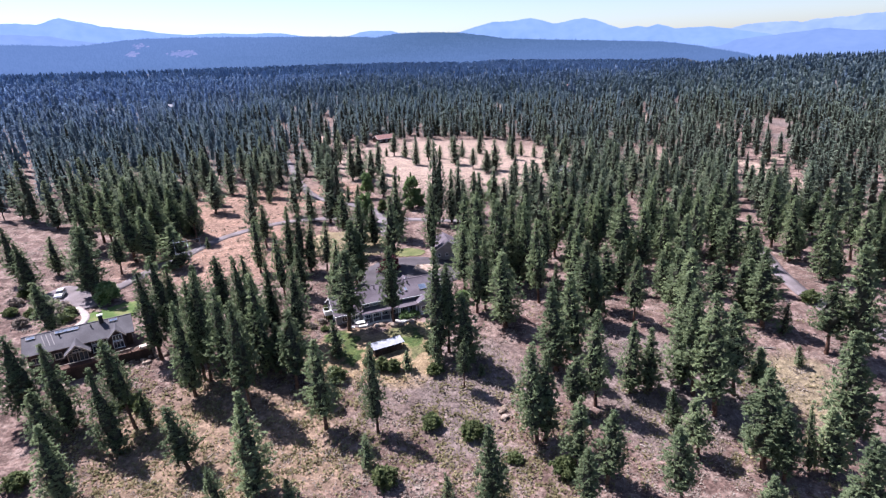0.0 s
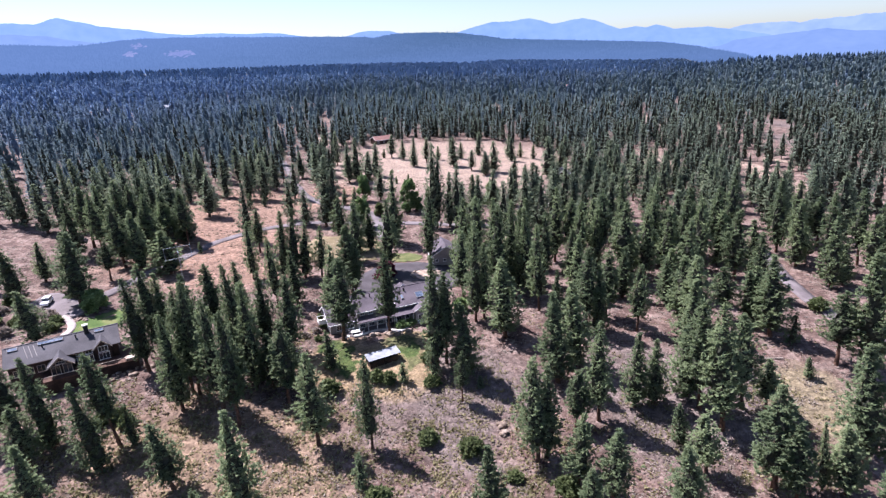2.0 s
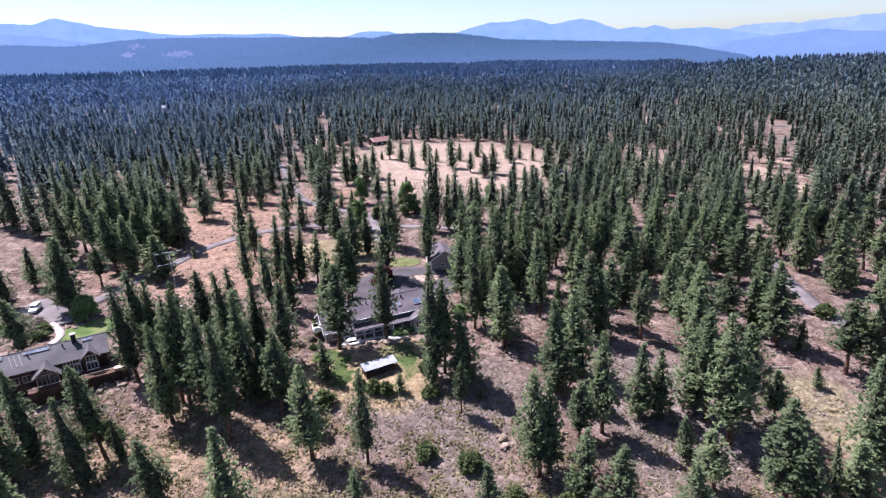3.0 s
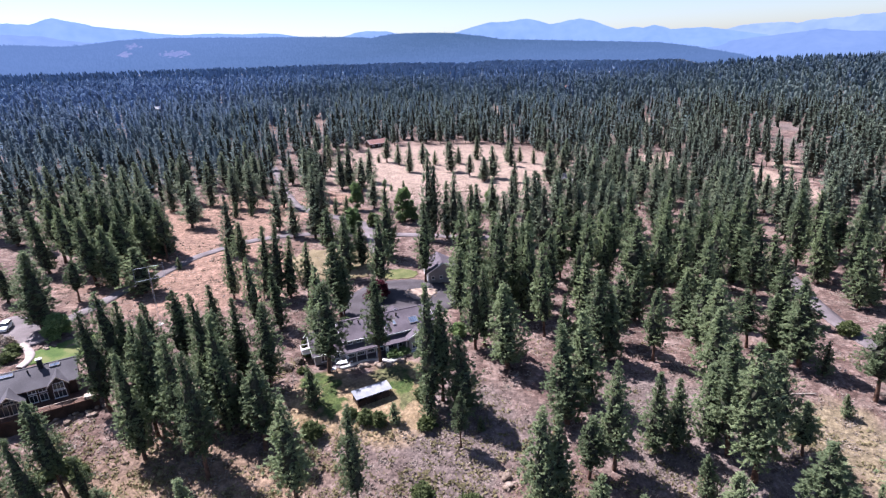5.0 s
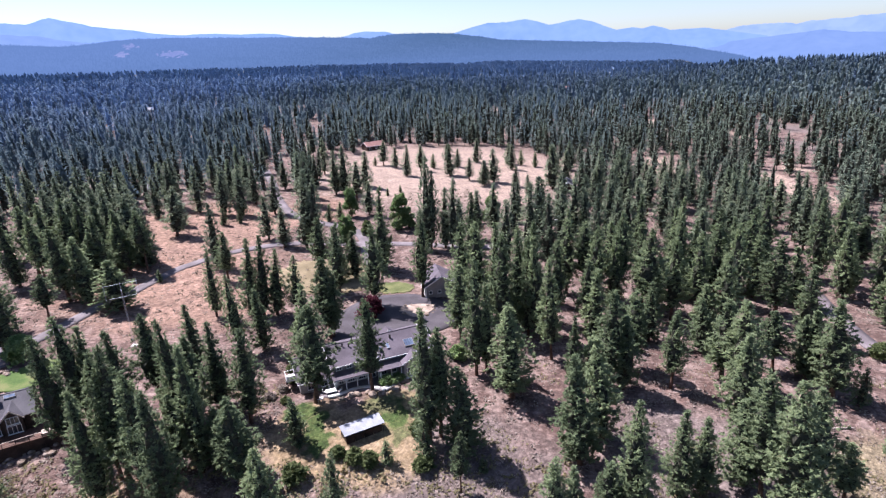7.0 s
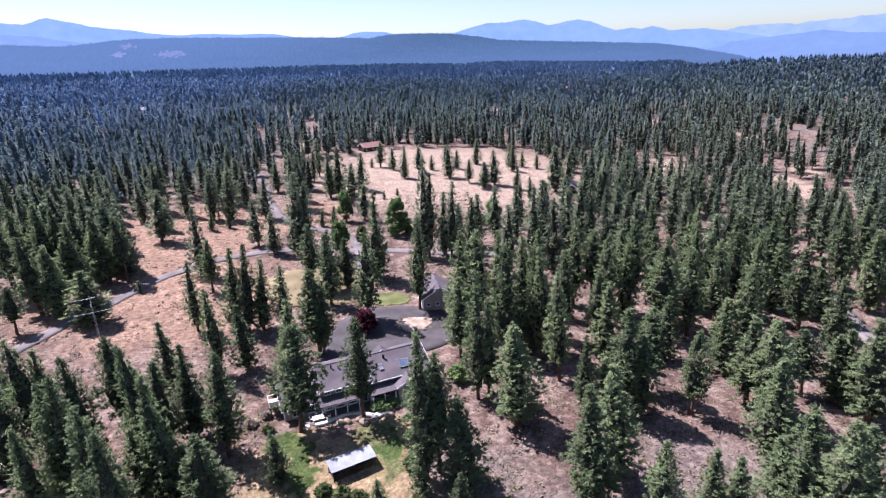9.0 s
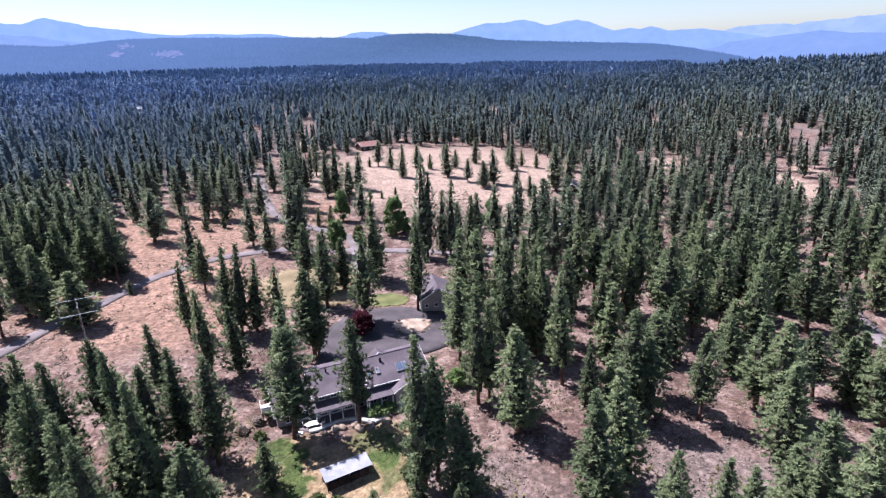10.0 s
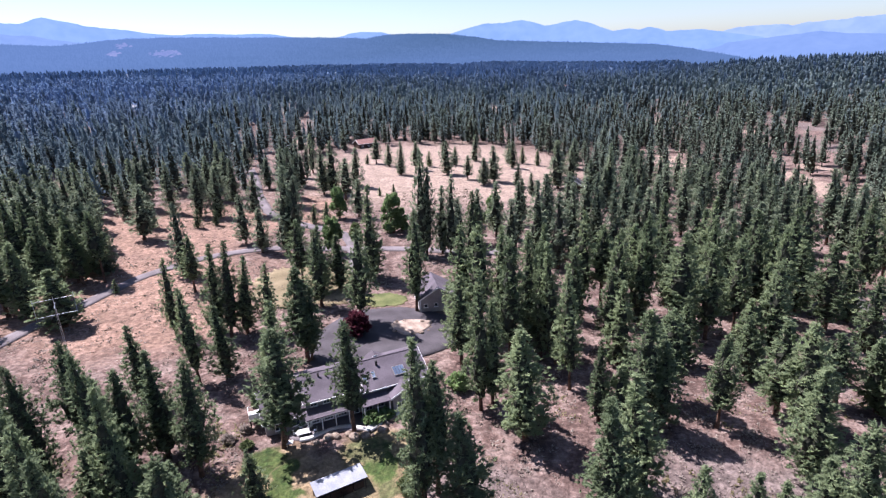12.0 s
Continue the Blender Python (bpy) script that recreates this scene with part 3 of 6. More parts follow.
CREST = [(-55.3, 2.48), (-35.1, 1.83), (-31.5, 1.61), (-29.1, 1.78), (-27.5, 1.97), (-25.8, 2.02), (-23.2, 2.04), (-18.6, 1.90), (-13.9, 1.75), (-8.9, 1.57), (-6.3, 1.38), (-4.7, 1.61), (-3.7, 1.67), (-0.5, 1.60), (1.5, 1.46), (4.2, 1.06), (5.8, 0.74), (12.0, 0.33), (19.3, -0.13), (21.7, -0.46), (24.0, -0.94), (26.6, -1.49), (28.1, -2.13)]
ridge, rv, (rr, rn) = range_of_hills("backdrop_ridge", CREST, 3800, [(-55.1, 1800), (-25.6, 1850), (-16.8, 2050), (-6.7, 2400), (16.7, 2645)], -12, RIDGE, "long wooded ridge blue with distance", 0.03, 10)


# ---- trees ----
def tufts(places, outs, sizes, blades, rng, flat=0.35, thin=0.42, spin=0.38):
    """Needle tufts: a few pointed blades round each place, leaning outwards and up."""
    n = len(places)
    c = np.repeat(places, blades, 0)
    s = np.repeat(sizes, blades)[:, None]
    d = rng.normal(0, 1, (n * blades, 3)) + np.repeat(outs, blades, 0) * 0.9
    d[:, 2] = d[:, 2] * 0.7 + flat
    d /= np.linalg.norm(d, axis=1)[:, None]
    side = np.cross(d, np.array([0, 0, 1.0]) + rng.normal(0, spin, d.shape))
    side /= np.linalg.norm(side, axis=1)[:, None] + 1e-9
    c = c + rng.normal(0, 0.22, c.shape) * s
    length, wide = s * rng.uniform(0.7, 1.3, s.shape), s * rng.uniform(0.7, 1.3, s.shape) * thin
    v = np.stack((c - side * wide - d * length * 0.35, c + side * wide - d * length * 0.35, c + d * length), 1).reshape(-1, 3)
    return v


def conifer_crown(seed, tall, radius, start, branches, per_branch, blades, tuft, rng_gap=0.12, top=0.8, thin=0.42):
    """Blade vertices of a pine's crown, and its branches as (root, tip, thickness)."""
    rng = np.random.default_rng(seed)
    places, outs, sizes, limbs = [], [], [], []
    z0 = tall * start
    lop = rng.uniform(0, 6.28)
    for b in range(branches):
        s = ((b + rng.uniform(0.1, 0.9)) / branches) ** 1.0
        if rng.random() < rng_gap:
            continue
        z = z0 + (tall - z0) * s
        a = b * 2.399 + rng.normal(0, 0.4)
        r = radius * 1.28 * (1 - s) ** top * min(1, 0.45 + 1.6 * s) * rng.uniform(0.80, 1.10) * (1 + 0.12 * math.cos(a - lop)) + 0.12
        droop = 0.10 - 0.5 * s
        way = np.array([math.cos(a), math.sin(a), 0])
        tip = np.array([0, 0, z]) + way * r + np.array([0, 0, -droop * r])
        if s < 0.8:
            limbs.append(((0, 0, z + 0.05 * r), tuple(tip), 0.02 + 0.03 * (1 - s)))
        n = max(2, int(round(per_branch * (0.35 + 0.65 * r / radius))))
        for k in range(n):
            f = 1 - 0.72 * (k / n) ** 1.15
            p = np.array([0, 0, z]) + way * r * f + np.array([0, 0, -droop * r * f * f])
            p = p + rng.normal(0, 0.13 + 0.075 * r, 3) * np.array([1, 1, 1.5])
            places.append(p)
            outs.append(way * 0.8 + np.array([0, 0, 0.3]))
            sizes.append(tuft * rng.uniform(0.75, 1.25) * (0.72 + 0.28 * (1 - s)))
    for k in range(4):
        places.append(np.array([0, 0, tall - 0.25 * k]))
        outs.append(np.array([0, 0, 1.0]))
        sizes.append(tuft * 0.6)
    return tufts(np.array(places), np.array(outs), np.array(sizes), blades, rng, 0.55, thin, 0.42), limbs


def trunk_mesh(seed, tall, thick, limbs, sides=7):
    rng = np.random.default_rng(seed + 100)
    bend = rng.normal(0, 0.12, 2)
    verts, faces, rings = [], [], 7
    for k in range(rings):
        f = k / (rings - 1)
        r = thick * (1 - f) ** 0.85 + 0.02 + (0.10 if k == 0 else 0)
        off = bend * math.sin(f * math.pi)
        for j in range(sides):
            a = 6.2832 * j / sides
            verts.append((off[0] + r * math.cos(a), off[1] + r * math.sin(a), -0.6 * (k == 0) + tall * 0.97 * f))
    for k in range(rings - 1):
        for j in range(sides):
            a, b = k * sides + j, k * sides + (j + 1) % sides
            faces += [(a, b, b + sides), (a, b + sides, a + sides)]
    for root, tip, t in limbs:
        d = Vector(tip) - Vector(root)
        u = d.cross(Vector((0, 0, 1))).normalized() * t
        w = d.cross(u).normalized() * t
        i = len(verts)
        verts += [tuple(Vector(root) + u), tuple(Vector(root) - u * 0.5 + w * 0.87), tuple(Vector(root) - u * 0.5 - w * 0.87), tip]
        faces += [(i, i + 1, i + 3), (i + 1, i + 2, i + 3), (i + 2, i, i + 3)]
    return mesh_np("trunk", verts, faces, BARK)


def blades_mesh(name, v, mat):
    return mesh_np(name, v, np.arange(len(v)).reshape(-1, 3), mat)


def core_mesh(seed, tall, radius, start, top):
    """The dense heart of a crown, coloured dark for the shade within: an uneven spindle of tiers."""
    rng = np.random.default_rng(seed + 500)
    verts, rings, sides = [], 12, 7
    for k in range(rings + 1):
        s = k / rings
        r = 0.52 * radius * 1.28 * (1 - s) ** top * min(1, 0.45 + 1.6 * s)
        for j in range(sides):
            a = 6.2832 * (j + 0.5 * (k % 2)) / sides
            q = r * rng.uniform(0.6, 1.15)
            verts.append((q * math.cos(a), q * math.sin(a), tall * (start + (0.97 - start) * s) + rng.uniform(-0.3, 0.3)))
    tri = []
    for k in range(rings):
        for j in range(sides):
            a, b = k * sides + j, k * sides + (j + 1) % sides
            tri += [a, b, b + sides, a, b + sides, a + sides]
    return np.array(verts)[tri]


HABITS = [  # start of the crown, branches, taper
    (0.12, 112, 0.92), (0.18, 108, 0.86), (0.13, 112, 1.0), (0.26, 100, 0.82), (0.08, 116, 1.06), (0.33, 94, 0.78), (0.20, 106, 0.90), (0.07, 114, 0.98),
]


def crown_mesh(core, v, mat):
    """A crown of needle blades round a heart coloured dark for inner shade."""
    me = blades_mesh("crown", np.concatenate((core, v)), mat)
    me.materials.append(SHADE_CORE)
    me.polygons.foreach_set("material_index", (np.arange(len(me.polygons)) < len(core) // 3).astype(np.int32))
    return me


def pines(mat, fewer, per_branch, blades, tuft, thin, limb_step, drop=0.0):
    """A set of eight habits, as fine as asked for."""
    out = []
    for k, (start, nb, top) in enumerate(HABITS):
        start *= 1 - drop
        v, limbs = conifer_crown(11 + k, 22.0, 3.0, start, nb - fewer, per_branch, blades, tuft, 0.05, top, thin)
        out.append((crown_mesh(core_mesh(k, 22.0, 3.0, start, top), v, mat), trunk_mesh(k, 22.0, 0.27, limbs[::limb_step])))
    return out


PINES = pines(NEEDLES, 0, 12, 10, 0.40, 0.19, 2)
PINES_BEYOND = pines(NEEDLES, 14, 8, 8, 0.54, 0.20, 3)
PINES_AFAR = pines(NEEDLES_MID, 26, 6, 6, 0.70, 0.23, 4, 0.45)
SAPLINGS = []
for k in range(3):
    v, limbs = conifer_crown(51 + k, 8.0, 1.6, 0.06, 60, 8, 7, 0.36, 0.06, 0.95, 0.2)
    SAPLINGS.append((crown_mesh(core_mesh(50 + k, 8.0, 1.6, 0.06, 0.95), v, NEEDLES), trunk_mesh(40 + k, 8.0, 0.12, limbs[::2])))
planted = []


def view_lean(x, y):
    """A lean by the angle off the camera's axis, fitted to its view, in degrees."""
    u = x / (1.2 * y + 10)
    return float(-3.2 * smooth(0.25, 0.65, -u) - 3.6 * smooth(0.3, 0.75, u))


def pine(x, y, tall, radius, lean=0.0, full=0.22):
    """One pine, its crown and trunk; its foot a little sunk."""
    i = len(planted)
    young = tall < 9.5
    lean += view_lean(x, y)
    kinds, own_h, own_r = (SAPLINGS, 8.0, 1.6) if young else (PINES if y < 96 else PINES_BEYOND if y < 150 else PINES_AFAR, 22.0, 2.75)
    crown, trunk = kinds[(i * 5 + int(abs(x) * 7)) % len(kinds)]
    label = "young dark green pine in dry brush" if young else ("tall slender dark green pine with reddish bark" if radius < 2.3 else "tall full-crowned green pine casting dark shade")
    wide = min(radius * (1.4 if radius < 2.4 else 1.24), full * tall + 0.2) / own_r
    e = thing("pine_tree", x, y, lie(x, y) - 0.1, (i * 137.5) % 360, label, "tree", "scattered pines")
    e.matrix_basis = pose(*plan(x, y), lie(x, y) - 0.1, 0.8 * math.sin(i * 1.7), lean, 0) @ pose(0, 0, 0, 0, 0, (i * 137.5) % 360) @ Matrix.Diagonal((wide, wide, tall / own_h, 1))
    for name, me in (("trunk", trunk), ("crown", crown)):
        p = new(name, me)
        p.parent = e
    planted.append((x, y))


pine(-87.0, 88.7, 13.9, 2.7, -5.0)
pine(-76.0, 67.4, 17.6, 3.7, 1.0)
pine(-67.0, 65.0, 17.8, 2.2, -1.4)
pine(-56.1, 60.9, 16.7, 2.1, -2.9)
pine(-56.2, 65.9, 18.2, 2.0, -3.7)
pine(-42.4, 57.5, 12.3, 2.2, -5.0)
pine(-58.5, 51.3, 14.3, 2.5, 0.4)
pine(-68.3, 61.5, 12.0, 2.3, -1.3)
pine(-34.7, 50.9, 6.9, 1.2, -3.6)
pine(-53.8, 66.2, 7.8, 1.1, 0.8)
pine(-59.4, 81.7, 20.3, 2.6, -1.8)
pine(-58.7, 86.1, 20.8, 2.7, -2.6)
pine(-58.4, 87.9, 17.8, 2.2, 2.1)
pine(-21.3, 65.6, 18.1, 2.6, -1.4)
pine(-11.9, 65.0, 18.0, 1.6, -0.4)
pine(-29.2, 52.3, 18.7, 2.7, 0.9)
pine(-22.8, 50.0, 5.8, 1.1, -4.3)
pine(-12.6, 57.5, 6.7, 1.0, 0.3)
pine(-22.2, 82.7, 8.5, 2.4, -5.0)
pine(-0.5, 82.7, 24.5, 2.8, -0.9)
pine(1.3, 83.8, 20.2, 2.4, 0.6)
pine(-7.3, 79.1, 4.4, 1.0, -2.0)
pine(-1.1, 79.9, 6.8, 1.2, -1.8)
pine(5.2, 80.6, 16.1, 3.1, -2.9)
pine(4.2, 74.6, 11.0, 1.1, 0.7)
pine(8.0, 77.6, 2.8, 0.8, -5.0)
pine(14.6, 92.7, 18.8, 3.5, -2.4)
pine(16.4, 62.7, 20.1, 2.3, -3.1)
pine(18.0, 63.3, 17.9, 2.2, -0.3)
pine(23.4, 79.2, 19.6, 3.2, -3.7)
pine(28.4, 83.8, 19.0, 3.1, -5.0)
pine(29.0, 70.7, 20.2, 2.1, -1.5)
pine(24.5, 69.3, 11.5, 1.8, 0.8)
pine(21.9, 57.8, 13.5, 1.9, 2.5)
pine(21.7, 50.5, 11.1, 1.5)
pine(26.2, 54.5, 13.6, 2.1, 2.3)
pine(36.7, 73.7, 15.4, 2.0, 1.1)
pine(40.5, 74.3, 13.7, 2.0, -0.4)
pine(7.8, 50.4, 15.5, 2.0, -2.8)
pine(1.2, 47.8, 9.2, 1.1, -3.2)
pine(42.1, 66.0, 8.0, 1.8, -5.0)
pine(36.4, 50.5, 14.8, 2.0, -5.0)
pine(43.6, 60.4, 11.5, 2.1, -5.0)
pine(48.7, 73.0, 22.2, 3.0, -1.5)
pine(50.7, 68.7, 24.8, 3.5, -2.9)
pine(56.7, 73.0, 19.9, 2.8, -4.0)
pine(61.3, 73.0, 10.6, 1.9, -0.5)
pine(53.0, 57.6, 18.8, 3.5, -0.2)
pine(55.1, 55.4, 14.7, 2.1, -2.0)
pine(60.5, 57.3, 13.1, 1.0, -3.2)
pine(63.8, 56.5, 13.2, 2.7, -5.0)
pine(71.4, 62.2, 22.6, 3.7, -4.1)
pine(82.5, 83.8, 16.7, 3.6, 1.2)
pine(74.4, 80.2, 4.8, 1.2, -5.0)
pine(59.9, 45.4, 17.8, 2.7, -1.1)
pine(87.6, 81.4, 26.4, 4.0, -3.1)
pine(77.5, 90.4, 7.3, 1.9, 5.0)
pine(73.5, 97.7, 14.9, 3.8, 0.4)
pine(74.3, 92.7, 19.7, 3.6, -1.6)
pine(56.3, 97.7, 17.0, 3.8)
pine(47.2, 45.4, 11.8, 1.9, -5.0)
pine(56.4, 43.5, 12.1, 2.0, -4.4)
pine(-107.8, 108.6, 14.5, 4.1, -5.0)
pine(-110.5, 120.5, 11.8, 2.6, 3.6)
pine(-90.7, 106.8, 19.4, 4.1, 4.7)
pine(111.2, 118.5, 12.1, 2.8, -2.3)
pine(111.0, 133.1, 11.6, 3.1, -3.9)
pine(-48.3, 76.8, 22.2, 2.1, 1.6)
pine(-46.8, 76.4, 23.5, 2.1, 2.9)
pine(-28.9, 74.4, 16.9, 2.6, 0.3)
pine(-92.5, 120.8, 11.2, 2.2, 5.0)
pine(-98.1, 114.5, 16.8, 4.5, 5.0)
pine(-38.7, 81.8, 23.4, 2.1, -5.0)
pine(-47.9, 102.1, 13.8, 1.9, -2.4)
pine(-38.0, 90.3, 17.1, 2.6, -0.4)
pine(-41.4, 87.6, 16.2, 2.3, 2.5)
pine(-31.7, 87.0, 18.3, 2.2, 1.7)
pine(-33.3, 78.4, 11.5, 2.0, 0.8)
pine(-30.1, 78.4, 12.1, 2.0, 0.6)
pine(-39.4, 78.4, 13.7, 1.9, -0.1)
pine(-43.2, 85.6, 16.4, 2.0, 3.2)
pine(-23.1, 112.2, 19.1, 3.0, -1.1)
pine(-22.7, 113.6, 12.3, 1.4, 5.0)
pine(47.6, 75.8, 15.3, 2.9, -3.5)
pine(-21.6, 91.9, 19.4, 3.7, 1.2)
pine(-89.9, 175.7, 17.5, 4.5, 4.9)
pine(-93.5, 185.9, 11.6, 2.4, 5.0)
pine(-64.7, 150.2, 19.3, 2.5, 0.4)
pine(-57.7, 140.7, 14.2, 2.0, 1.4)
pine(-53.0, 122.2, 17.0, 1.7, 1.2)
pine(-40.7, 106.2, 18.2, 1.7, -2.2)
pine(-82.5, 197.5, 17.3, 2.6, 0.3)
pine(-78.1, 185.9, 6.4, 1.3, 5.0)
pine(-75.5, 197.5, 17.3, 2.8, 1.4)
pine(-44.3, 122.6, 19.7, 2.1, 3.1)
pine(-41.0, 121.1, 20.8, 2.1, 3.6)
pine(-38.4, 122.5, 17.0, 2.1, 5.0)
pine(-36.5, 108.1, 14.3, 2.0, -1.8)
pine(-57.0, 172.3, 15.5, 2.4, -1.1)
pine(-49.5, 165.2, 13.4, 2.1, 0.4)
pine(-42.0, 164.4, 26.0, 3.4, 3.2)
pine(-39.2, 163.0, 23.8, 2.6, 4.6)
pine(-26.7, 141.4, 16.7, 2.3, -0.2)
pine(-15.5, 147.0, 25.0, 2.3, 1.6)
pine(-15.1, 126.4, 21.5, 2.9, 1.6)
pine(-2.7, 162.2, 30.5, 2.7, 1.1)
pine(-1.4, 162.2, 25.8, 2.2, 2.4)
pine(-3.3, 131.6, 23.4, 2.5, 1.5)
pine(3.2, 164.2, 20.2, 2.1, 0.9)
pine(5.4, 162.2, 23.6, 2.2, 2.4)
pine(-36.5, 191.4, 7.4, 1.5, 3.9)
pine(-40.5, 190.2, 7.0, 1.1, 5.0)
pine(-41.2, 228.8, 21.6, 3.5, -0.2)
pine(-34.4, 218.2, 16.9, 3.1, 2.7)
pine(-33.9, 239.6, 16.9, 3.0, 3.0)
pine(-26.2, 197.4, 13.7, 2.4, 2.2)
pine(-22.5, 278.5, 11.6, 2.3, -1.4)
pine(-15.4, 260.3, 16.2, 2.4, 1.5)
pine(-2.1, 278.5, 7.9, 2.3, 0.6)
pine(-22.0, 225.4, 3.8, 0.9, 3.7)
pine(-16.6, 230.5, 3.6, 1.4, 0.2)
pine(16.1, 251.6, 11.3, 1.8, 1.3)
pine(23.8, 244.5, 11.5, 2.3, -3.4)
pine(27.9, 247.5, 16.5, 3.3, -1.6)
pine(40.7, 274.8, 13.8, 3.7, -0.9)
pine(-34.8, 283.7, 5.4, 1.5, 4.1)
pine(11.2, 281.2, 10.3, 2.3, 1.7)
pine(22.4, 292.4, 14.3, 2.7, 3.2)
pine(60.3, 258.2, 16.7, 4.0, -4.2)
pine(63.4, 249.6, 15.6, 3.4, 0.9)
pine(-30.2, 285.1, 14.0, 3.6, 2.8)
pine(37.0, 239.7, 10.1, 2.7, 3.6)
pine(41.2, 226.3, 9.5, 2.6, -2.8)
pine(-73.0, 188.6, 5.5, 1.1, 1.5)
pine(-8.8, 272.2, 14.2, 2.5, 1.8)
pine(-11.5, 94.2, 19.1, 2.5)
pine(-23.3, 112.7, 18.7, 2.6, -1.5)
pine(-22.6, 112.7, 15.1, 1.2, 5.0)
pine(-27.1, 104.6, 17.0, 2.1, 4.4)
pine(-77.8, 124.9, 13.0, 3.9, -2.9, 0.36)
pine(-86.2, 151.3, 18.5, 2.9, 0.6)
pine(-91.3, 153.8, 21.5, 2.7, 3.3)
pine(-87.0, 153.0, 17.2, 2.4, 5.0)
pine(-87.4, 144.7, 15.6, 3.1, -5.0)
pine(-89.9, 146.3, 16.8, 2.6, 3.8)
pine(-90.4, 137.4, 15.5, 2.9, 0.5)
pine(-89.5, 129.6, 17.2, 3.0, 3.1)
pine(23.7, 111.5, 24.2, 2.3, -4.8)
pine(24.4, 104.3, 22.3, 1.9, -2.0)
pine(10.5, 100.8, 19.1, 1.8, 0.2)
pine(8.4, 99.2, 24.6, 2.0, 0.5)
pine(136.7, 188.8, 13.5, 2.3, -5.0)
pine(140.1, 190.7, 18.2, 2.7, -5.0)
pine(88.6, 134.9, 13.9, 2.6, -5.0)
pine(91.1, 125.8, 16.0, 3.6, -5.0)
pine(131.6, 170.9, 9.7, 3.1, -5.0)
pine(67.6, 99.7, 13.7, 2.8, -4.8)
pine(73.1, 98.1, 13.7, 2.5, -5.0)
pine(57.4, 106.8, 12.6, 2.4, -5.0)
pine(-33.7, 122.5, 15.2, 1.7, 3.8)
pine(-99.5, 147.5, 20.4, 2.8)
pine(-104.4, 160.4, 21.2, 2.8)
pine(-109.2, 173.8, 22.8, 2.4)
pine(-136.4, 189.6, 19.1, 3.1)
pine(-131.0, 191.4, 20.6, 2.5)
pine(-102.8, 171.3, 25.0, 2.7)
pine(10.9, 146.6, 23.5, 2.8)
pine(21.1, 150.1, 20.8, 2.3)
pine(29.8, 159.7, 23.3, 3.1)
pine(33.7, 166.3, 23.3, 3.1)
pine(34.4, 154.4, 21.4, 3.0)
pine(40.1, 161.9, 21.7, 3.1)
pine(45.7, 167.7, 24.3, 2.4)
pine(48.5, 165.8, 19.8, 2.5)
pine(48.9, 153.9, 24.8, 2.7)
pine(62.6, 182.0, 22.8, 2.6)
pine(56.4, 157.5, 22.0, 2.6)
pine(59.7, 158.1, 21.1, 2.8)
pine(66.4, 168.2, 22.5, 3.1)
pine(7.0, 123.5, 23.1, 3.1)
pine(10.2, 120.6, 24.1, 3.2)
pine(15.1, 123.7, 23.0, 2.4)
pine(15.3, 113.1, 24.2, 3.2)
pine(19.3, 116.6, 24.4, 2.8)
pine(21.2, 113.4, 23.3, 2.5)
pine(28.4, 117.6, 20.7, 2.4)
pine(39.3, 133.5, 19.5, 3.0)
pine(39.8, 124.7, 21.5, 2.4)
pine(44.8, 130.0, 20.8, 3.0)
pine(46.4, 127.1, 24.2, 2.3)
pine(34.7, 133.2, 22.9, 2.8)
pine(59.7, 148.3, 22.4, 2.9)
pine(80.4, 179.3, 21.6, 2.9)
pine(76.5, 163.6, 20.4, 2.6)
pine(66.1, 137.2, 24.9, 2.8)
pine(85.3, 162.6, 22.3, 2.3)
pine(88.3, 159.6, 21.5, 2.8)
pine(110.7, 190.0, 19.1, 2.9)
pine(100.3, 167.1, 22.8, 2.4)
pine(99.8, 160.8, 22.8, 2.7)
pine(107.5, 166.0, 23.1, 2.6)
pine(94.3, 145.2, 23.2, 3.0)
pine(54.4, 134.6, 19.1, 2.4)
pine(50.1, 118.8, 23.1, 3.2)
pine(66.8, 142.6, 20.5, 2.7)
pine(63.1, 131.4, 22.6, 2.6)
pine(63.7, 122.2, 21.2, 2.6)
pine(71.3, 128.7, 21.2, 2.8)
pine(77.8, 133.5, 20.8, 2.6)
pine(71.8, 121.2, 23.6, 2.3)
pine(84.8, 135.8, 22.4, 3.0)
pine(63.9, 111.0, 21.0, 2.9)
pine(142.9, 189.3, 20.4, 2.4)
pine(118.5, 156.9, 22.2, 2.5)
pine(106.9, 140.7, 23.8, 3.1)
pine(117.5, 161.0, 21.1, 2.7)
pine(65.8, 129.6, 21.5, 2.7)
pine(-48.0, 89.0, 19.0, 2.6)
pine(-41.0, 73.3, 22.5, 2.6)
pine(-49.1, 82.7, 20.7, 2.6)
pine(-36.5, 69.5, 22.7, 2.2)
pine(-36.3, 78.1, 22.0, 2.5)
pine(-48.4, 72.8, 19.9, 2.1)
pine(-125.7, 174.5, 21.2, 2.2)
pine(-107.3, 163.6, 21.7, 2.9)
pine(-97.8, 155.8, 21.6, 2.7)
pine(-99.6, 165.3, 18.1, 2.8)
pine(-83.2, 146.3, 18.7, 2.4)
pine(-118.3, 159.3, 20.7, 2.6)
pine(-104.7, 136.8, 20.4, 2.5)
pine(-112.9, 137.4, 19.0, 2.9)
pine(-146.8, 186.9, 19.9, 2.8)
pine(-148.0, 182.1, 19.4, 2.4)
pine(-130.4, 155.5, 20.1, 2.9)
pine(-107.1, 150.8, 18.7, 2.8)
pine(-63.3, 256.1, 18.2, 2.4)
pine(-58.6, 264.5, 19.1, 2.6)
pine(-44.8, 226.2, 19.7, 2.6)
